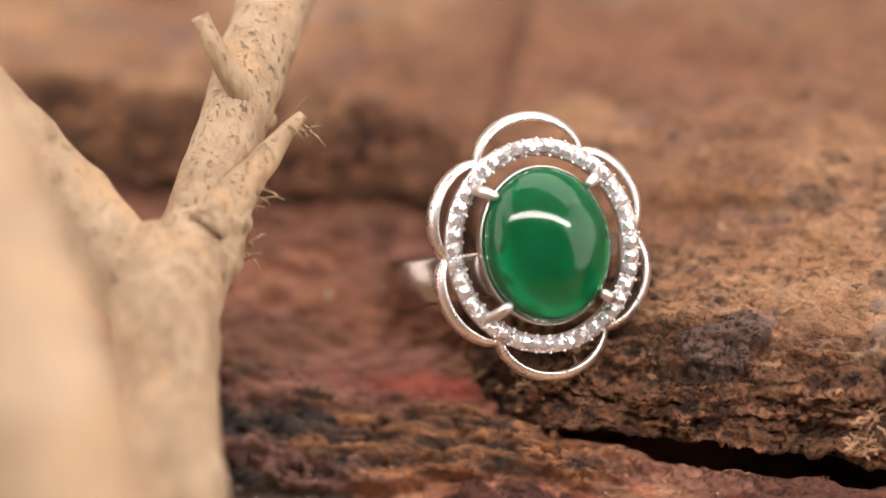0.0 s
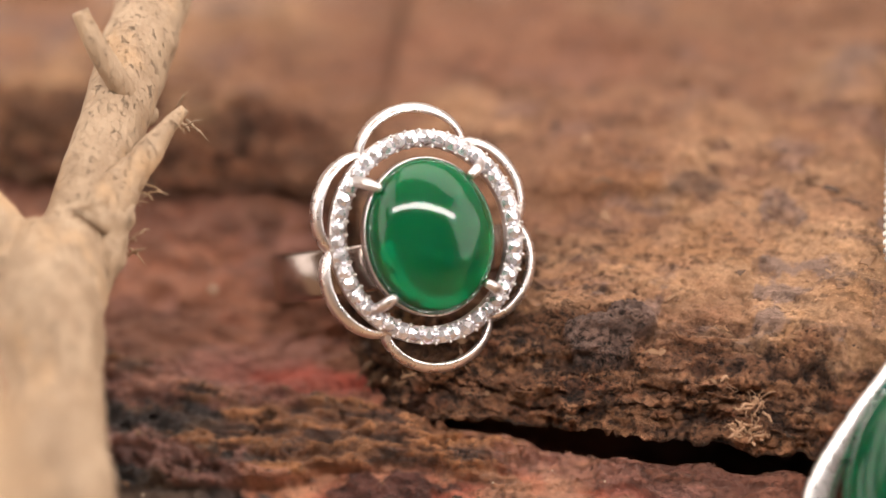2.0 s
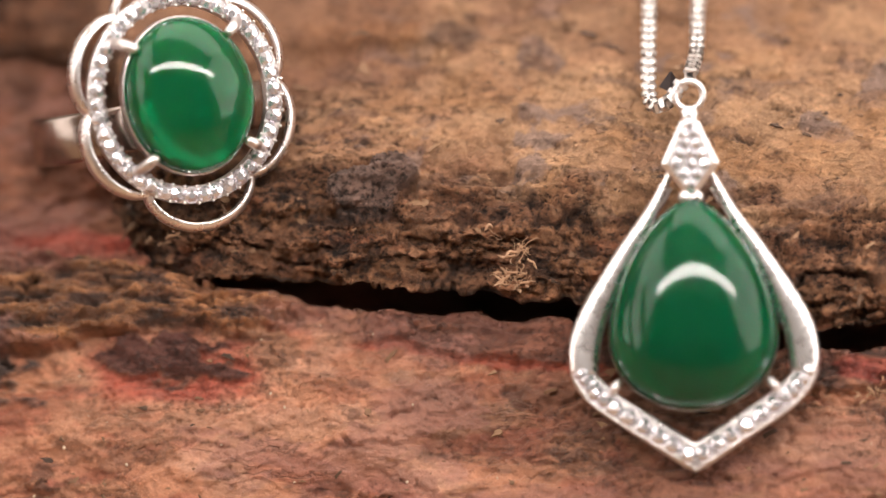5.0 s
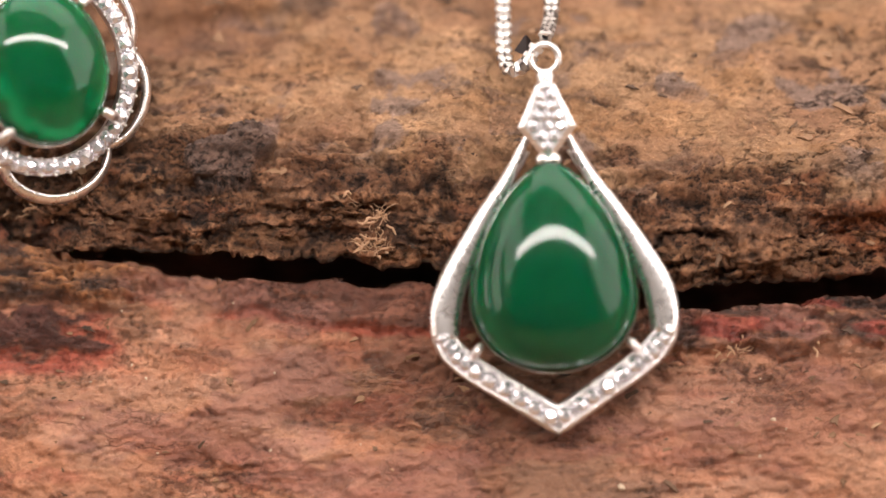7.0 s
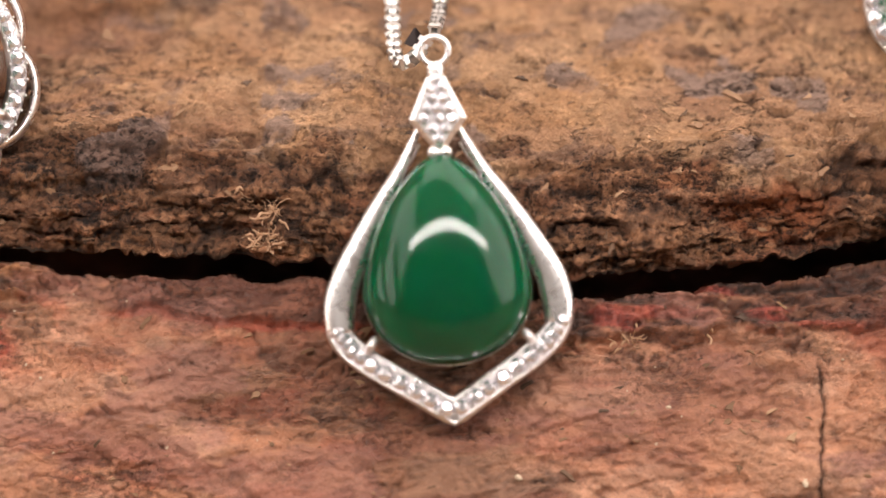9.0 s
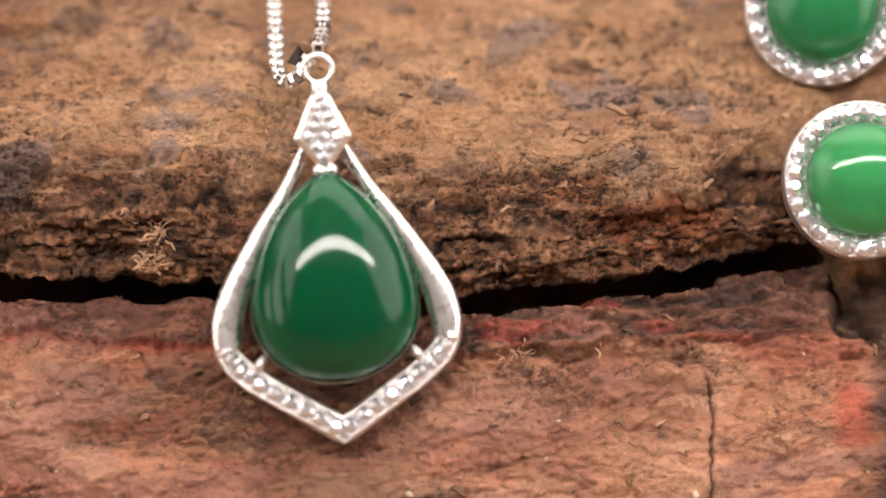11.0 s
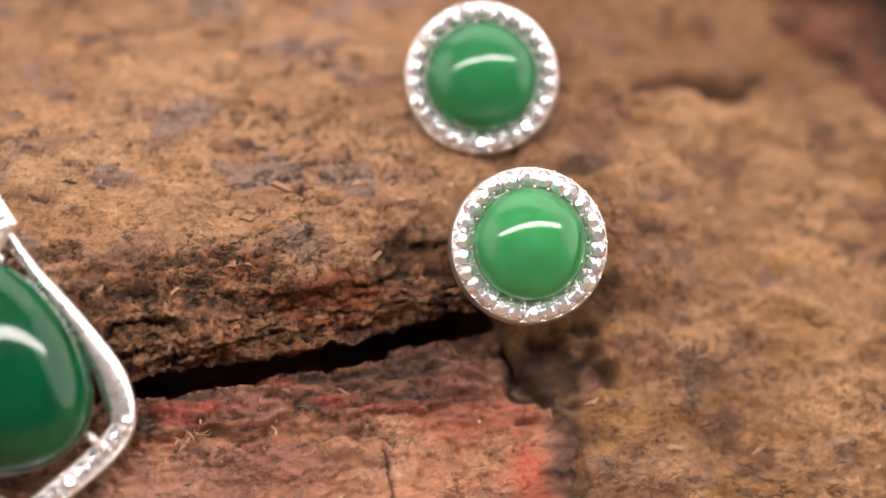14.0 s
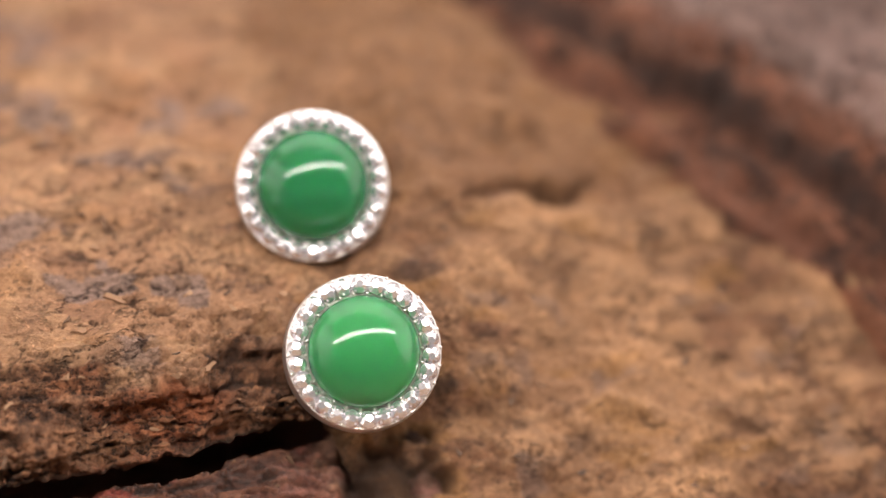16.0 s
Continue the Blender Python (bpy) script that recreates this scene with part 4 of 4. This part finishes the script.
def jade_pendant():
    pen = stand("jade_pendant", (-0.9, -9.9, -7.3), 0, 30, 3.2)
    pen.scale = (0.993, 0.993, 0.993)
    bm = dome(tear, tear_half, 5.6, 10.7, 4.8, 0.5, BELLY)
    part("cabochon", bm, JADE_PENDANT, pen, "domed teardrop dark green stone")
    bm = bmesh.new()
    n = 90
    sweep(bm, [(0.985 * tear(a) * math.cos(a), BELLY + 0.985 * tear(a) * math.sin(a), 0.0, 0.3, 1.0) for a in (2 * math.pi * k / n for k in range(n))], BAND, True)
    part("bezel", bm, SILVER_CAST, pen)
    # the set V below, one bent bar
    bm = bmesh.new()
    c = curve_points([(8.6, -4.2, 1.9), (7.95, -5.5, 2.0), (6.3, -7.0, 2.0), (3.2, -9.05, 2.0), (0.35, -10.9, 2.1)], 30)
    sweep(bm, [(-x, y, 0.0, w, 1.3) for x, y, w in c] + [(0, -11.1, 0.0, 2.15, 1.3)] + [(x, y, 0.0, w, 1.3) for x, y, w in c[::-1]], BAND)
    bar = part("v_bar", bm, SILVER_CAST, pen)
    for off in (-0.95, 0.95):
        bm = bmesh.new()
        edge = [(x + 0.5 * off * (1 - i / 29), y - 0.86 * off) for i, (x, y, w) in enumerate(c)]
        apex = [(0, -11.15 - 0.95 * off, 0.3, 0.2, 0.95)]
        sweep(bm, [(-x, y, 0.3, 0.2, 0.95) for x, y in edge] + apex + [(x, y, 0.3, 0.2, 0.95) for x, y in edge[::-1]], BAND)
        part("rim", bm, SILVER_CAST, bar)
    for side in (-1, 1):
        # polished outer arm, widening to the shoulder
        bm = bmesh.new()
        c = curve_points([(1.55, 10.7, 0.55), (2.15, 9.5, 0.8), (3.2, 7.5, 1.05), (5.35, 4.0, 1.65), (7.6, -0.2, 2.3), (8.3, -2.6, 2.5), (8.4, -4.6, 2.2)], 40)
        sweep(bm, [(side * x, y, 0.35 - 0.5 * max(0.0, min(1.0, (y - 6) / 4)), w, 1.3) for x, y, w in c], ROUND)
        part("arm", bm, SILVER, pen)
        bm = bmesh.new()
        c = curve_points([(1.6, 9.6, 0.5), (2.6, 7.9, 0.5), (4.4, 5.4, 0.45)], 14)
        sweep(bm, [(side * x, y, -0.7, w, 0.6) for x, y, w in c], ROUND)
        part("inner_arm", bm, SILVER, pen)
        beads = bmesh.new()
        c = curve_points([(8.45, -4.6), (7.65, -5.85), (6.15, -7.1), (3.3, -9.0), (0.6, -10.75)], 11)
        for i, (x, y) in enumerate(c):
            gem(bar, side * x, y, 0.64, 1.45)
            if i:
                mx, my = (x + c[i - 1][0]) / 2, (y + c[i - 1][1]) / 2
                for o in (-0.7, 0.7):
                    ball(beads, side * (mx + 0.55 * o), my - 0.83 * o, 0.68, 0.13, 6)
        part("beading", beads, SILVER, bar)["kind"] = "stuff"
        prong(pen, (side * 6.4, -6.2, 0.6), (side * 5.75, -5.3, 1.3), 0.32)
    # kite-shaped bail with set face
    bm = bmesh.new()
    rim = [(0.35, 8.9), (2.2, 11.3), (0.72, 14.5), (-0.72, 14.5), (-2.2, 11.3), (-0.35, 8.9)]
    top = [bm.verts.new(Vector((x * 0.8, 11.6 + (y - 11.6) * 0.85, 1.5)) * 0.001) for x, y in rim]
    mid = [bm.verts.new(Vector((x, y, 1.2)) * 0.001) for x, y in rim]
    low = [bm.verts.new(Vector((x, y, -0.5)) * 0.001) for x, y in rim]
    bm.faces.new(top)
    bm.faces.new(low[::-1])
    for k in range(6):
        j = (k + 1) % 6
        bm.faces.new((mid[k], mid[j], top[j], top[k]))
        bm.faces.new((low[k], low[j], mid[j], mid[k]))
    bmesh.ops.recalc_face_normals(bm, faces=bm.faces)
    bail = part("bail", bm, SILVER, pen, smooth=False)
    for y, xs in ((9.75, (0,)), (10.5, (-0.5, 0.5)), (11.3, (-1.05, 0, 1.05)), (12.1, (-0.9, 0, 0.9)), (12.9, (-0.45, 0.45)), (13.6, (-0.38, 0.38)), (14.25, (0,))):
        for x in xs:
            gem(bail, x, y, 1.48, 0.98)
    bm = bmesh.new()
    for x in (-0.45, 0.45):
        ball(bm, x, 8.75, 1.0, 0.55, 12)
    part("tip_claw", bm, SILVER, pen)
    bm = bmesh.new()
    sweep(bm, [(0, 14.5, 0.2, 1.5, 1.1), (0, 14.9, 0.2, 1.2, 1.0), (0, 15.2, 0.2, 1.4, 1.0), (0, 15.6, 0.2, 1.1, 0.9)], ROUND)
    part("neck", bm, SILVER, pen)
    bm = bmesh.new()
    sweep(bm, [(1.08 * math.cos(a), 16.6 + 1.08 * math.sin(a), 0.2, 0.5, 0.5) for a in (2 * math.pi * k / 32 for k in range(32))], ROUND, True)
    part("loop", bm, SILVER, pen)
    return tagged(pen, "silver pendant with a green teardrop cabochon leaning on the bark", "pendant")


def jade_earring(at_mm, az, el, spin, stone, label):
    ear = stand("jade_earring", at_mm, az, el, spin)
    bm = bmesh.new()
    sweep(bm, halo_bar(5.2, 5.2, -0.5, 1.5, 1.25), BAND, True)
    halo = part("halo", bm, SILVER_CAST, ear)
    bm = bmesh.new()
    sweep(bm, halo_bar(5.93, 5.93, -0.6, 0.18, 1.2), BAND, True)
    part("rim", bm, SILVER_CAST, halo)
    bm = bmesh.new()
    sweep(bm, halo_bar(5.6, 5.6, -1.6, 1.0, 1.6), BAND, True)
    part("cup", bm, SILVER_CAST, ear)
    pave_ring(halo, 5.2, 5.2, 0.18, 26, 1.42, 0.15)
    part("cabochon", oval_dome(4.35, 4.35, 2.8, 0.2), stone, ear, "domed round bright green stone")
    bm = bmesh.new()
    bmesh.ops.create_cone(bm, cap_ends=True, segments=40, radius1=0.0050, radius2=0.0050, depth=0.0012, matrix=Matrix.Translation((0, 0, -0.0007)))
    part("back_plate", bm, SILVER_MATT, ear)
    bm = bmesh.new()
    tube(bm, [(0, 0, -1.6), (0, 0, -6), (0, 0, -10.5)], [0.42, 0.42, 0.36], 10)
    part("post", bm, SILVER, ear)
    return tagged(ear, label, "earring", group="pair of earrings")


def necklace():
    chain = new("necklace_chain")
    chain.empty_display_size = 0.005
    chain.location = (-0.003, 0.004, 0.003)
    base = Matrix.Translation(chain.location).inverted()
    bm = bmesh.new()
    q = 0.34
    for sx, sy, tx, ty in ((-q, 0, 0.09, 0.43), (q, 0, 0.09, 0.43), (0, -q, 0.43, 0.09), (0, q, 0.43, 0.09)):
        bmesh.ops.create_cube(bm, size=1, matrix=Matrix.Translation(Vector((sx, sy, 0)) * 0.001) @ Matrix.Diagonal((tx * 0.002, ty * 0.002, 0.0004, 1)))
    me = bpy.data.meshes.new("link")
    bm.to_mesh(me)
    bm.free()
    me.materials.append(CHAIN)
    for ctrl in (
        [(-2.5, 15.0, 10.0), (-3.2, 14.2, 9.4), (-4.1, 13.9, 8.8), (-4.8, 14.6, 8.3), (-5.0, 16.2, 8.2), (-5.1, 18.4, 8.2), (-5.2, 21.2, 8.2), (-5.3, 26.6, 8.0), (-5.0, 33.2, 7.8), (-2.5, 45, 7.6), (3, 60, 7.6)],
        [(-1.8, 15.8, 10.2), (-1.4, 19.0, 8.6), (-1.4, 23.9, 8.2), (-0.8, 29.4, 8.0), (1.6, 33.8, 7.8), (8, 42, 7.6), (18, 52, 7.6)],
    ):
        c = curve_points(ctrl, 1200)
        w = on_log(c[:, 0], c[:, 1], c[:, 2])
        run = np.concatenate([[0], np.cumsum(np.linalg.norm(np.diff(w, axis=0), axis=1))])
        for i, d in enumerate(np.arange(0, min(run[-1], 46), 0.4)):
            p = Vector([np.interp(d, run, w[:, k]) for k in range(3)])
            q2 = Vector([np.interp(d + 0.3, run, w[:, k]) for k in range(3)])
            m = Matrix.Translation(p * 0.001) @ (q2 - p).to_track_quat("Z", "Y").to_matrix().to_4x4() @ pose(0, 0, 0, 0, 0, 45 * (i % 2))
            ob = new("link", me)
            ob.parent = chain
            ob.matrix_local = base @ m
    bm = bmesh.new()
    tip = Matrix.Translation(Vector(on_log(-3.3, 15.9, 9.2)) * 0.001)
    bmesh.ops.create_cone(bm, cap_ends=True, segments=4, radius1=0.0009, radius2=0.00012, depth=0.0013, matrix=base @ tip)
    part("end_tag", bm, SILVER_DARK, chain, "small dark faceted end tag", smooth=False)
    return tagged(chain, "fine silver box chain running back over the bark", "chain")


jade_ring()
jade_pendant()
necklace()
jade_earring((39.6, -6.4, -0.8), -3, 31, 0, JADE_EARRING, "round silver stud earring with a bright green cabochon")
jade_earring((37.6, 5.7, 8.0), -8, 29, 0, JADE_SECOND, "round silver stud earring with a green cabochon farther back")


# ---- loose bast fibres and grit ----
def fibre_tuft(x, s, h, wide, count, seed):
    rng = random.Random(seed)
    bm = bmesh.new()
    for k in range(count):
        a, c, thick = rng.uniform(0, 6.28), rng.uniform(0.12, 0.45), rng.choice((0.02, 0.03, 0.045, 0.1))
        ctrl = []
        px, ps, ph = x + rng.uniform(-1, 1) * wide * 0.5, s + rng.uniform(-0.6, 0.6), h + rng.uniform(-0.2, 0.5)
        for i in range(5):
            q = on_log(px, ps, ph)
            ctrl.append((*q, thick if i < 4 else 0.02))
            a += rng.uniform(-0.8, 0.8)
            px, ps, ph = px + c * math.cos(a) * 0.8, ps + c * math.sin(a) * 0.8, ph + rng.uniform(-0.25, 0.45)
        limb(bm, ctrl, 14, 5, 0.2, seed + k)
    return tagged(bm_object("bast_fibres", bm, FIBRE), "tangled dry bast fibres torn from the bark edge", "fibres", kind="stuff")


fibre_tuft(-14.6, 2.4, 3.0, 1.7, 60, 1)
fibre_tuft(-14.2, 4.0, 4.4, 1.0, 26, 7)
fibre_tuft(-16.5, 5.0, 5.0, 1.0, 3, 2)
fibre_tuft(-41.5, 4.2, 3.0, 4.0, 10, 3)
fibre_tuft(12.5, -4.6, 0.9, 3.0, 18, 4)
fibre_tuft(18.0, -3.6, 0.9, 4.0, 14, 6)


def grit():
    bm = bmesh.new()
    rng = random.Random(4)
    for k in range(50):
        x, s = rng.uniform(-66, 40), rng.uniform(-16, -1)
        if k < 4:
            x, s = ((-58.6, 12.3), (-52.5, 12.0), (4.6, -15.2), (26.5, -15.6))[k]
        r = rng.uniform(0.06, 0.15) if k > 3 else 0.35
        p = on_log(x, s, 0.75)
        bmesh.ops.create_icosphere(bm, subdivisions=1, radius=r * 0.001, matrix=Matrix.Translation(Vector(p) * 0.001) @ pose(0, 0, 0, k * 37, k * 11, 0) @ Matrix.Diagonal((1, 0.7, 1.3, 1)))
    return tagged(bm_object("pale_grit", bm, GRIT, smooth=False), "scattered pale crumbs of grit on the bark", "grit", kind="stuff")


grit()


def splinters():
    """Torn slivers along the plate's broken end."""
    rng = random.Random(12)
    for k in range(7):
        q = k / 6
        x, s, h = -36.5 - 8.5 * q + rng.uniform(-0.8, 0.8), 3.0 + 2.6 * q * q + rng.uniform(-0.3, 0.9), 2.4 + rng.uniform(-0.7, 0.9)
        run, drop = rng.uniform(0.8, 1.8), rng.uniform(-0.2, 1.5)
        ctrl = [(*on_log(x + run * 0.9, s + 0.9, h - 0.6), 0.25), (*on_log(x, s, h), rng.uniform(0.15, 0.28)), (*on_log(x - run * 0.5, s - 0.4 * drop, h - 0.25), 0.14), (*on_log(x - run, s - drop, h - rng.uniform(0.1, 0.7)), 0.05)]
        bm = bmesh.new()
        limb(bm, ctrl, 14, 7, 0.35, k)
        part("splinter", bm, SLIVER, plate)


splinters()


# ---- small loose chips of bark, lying on the layers ----
def chip_material():
    ma, tree, bsdf = nodes_of("bark_chip")
    info, ramp, mul = (tree.nodes.new(k) for k in ("ShaderNodeObjectInfo", "ShaderNodeValToRGB", "ShaderNodeVectorMath"))
    stops = ((0.0, (0.05, 0.028, 0.018)), (0.4, (0.17, 0.085, 0.042)), (0.85, (0.26, 0.14, 0.075)), (1.0, (0.36, 0.21, 0.12)))
    while len(ramp.color_ramp.elements) < len(stops):
        ramp.color_ramp.elements.new(0.5)
    for e, (at, colour) in zip(ramp.color_ramp.elements, stops):
        e.position, e.color = at, (*colour, 1)
    n = noise_node(tree, 1600, 5, 0.7)
    link(tree, info.outputs["Random"], ramp.inputs[0])
    sc = tree.nodes.new("ShaderNodeMapRange")
    sc.inputs["To Min"].default_value, sc.inputs["To Max"].default_value = 0.4, 1.6
    link(tree, n.outputs["Fac"], sc.inputs["Value"])
    mul.operation = "SCALE"
    link(tree, ramp.outputs[0], mul.inputs[0])
    link(tree, sc.outputs[0], mul.inputs["Scale"])
    link(tree, mul.outputs[0], bsdf.inputs["Base Color"])
    bsdf.inputs["Roughness"].default_value = 0.75
    return ma


CHIP = chip_material()


def chip_mesh(seed):
    """A thin ragged sliver about 1 long, thicker in the middle."""
    rng = random.Random(seed)
    bm = bmesh.new()
    n = 9
    ring = []
    for k in range(n):
        a = 2 * math.pi * k / n
        r = rng.uniform(0.3, 1.0)
        ring.append((0.5 * r * math.cos(a) + rng.uniform(-0.06, 0.06), rng.uniform(0.12, 0.3) * r * math.sin(a)))
    low = [bm.verts.new((x, y, -0.03)) for x, y in ring]
    top = [bm.verts.new((x * 0.85, y * 0.85, rng.uniform(0.02, 0.06))) for x, y in ring]
    hub = bm.verts.new((0.05, 0, 0.045))
    bm.faces.new(low[::-1])
    for k in range(n):
        j = (k + 1) % n
        bm.faces.new((low[k], low[j], top[j], top[k]))
        bm.faces.new((top[k], top[j], hub))
    me = bpy.data.meshes.new("chip")
    bm.to_mesh(me)
    bm.free()
    me.materials.append(CHIP)
    return me


CHIPS = [chip_mesh(k) for k in range(8)]


def scatter(layer, count, seed, x0, x1, y0, y1, small, large):
    rng = random.Random(seed)
    me = layer.data
    done = 0
    for _ in range(count * 60):
        v = me.vertices[rng.randrange(len(me.vertices))]
        if done >= count:
            break
        if not (x0 < v.co.x * 1000 < x1 and y0 < v.co.y * 1000 < y1 and v.normal.z > 0.35):
            continue
        ob = new("chip", CHIPS[rng.randrange(8)])
        ob.parent = layer
        size = rng.uniform(small, large) * (0.6 if rng.random() < 0.6 else 1.0)
        turn = v.normal.to_track_quat("Z", "X").to_matrix().to_4x4()
        ob.matrix_local = Matrix.Translation(v.co + v.normal * 0.00004) @ turn @ pose(0, 0, 0, rng.uniform(-14, 14), rng.uniform(-14, 14), 90 + rng.gauss(0, 28)) @ Matrix.Scale(size * 0.001, 4)
        done += 1


scatter(ground, 230, 31, -70, 42, -24, -3, 0.5, 2.2)
scatter(plate, 280, 32, -46, 36, -12, 14, 0.5, 2.6)
scatter(sand, 200, 33, 38, 84, -20, 18, 0.5, 2.2)
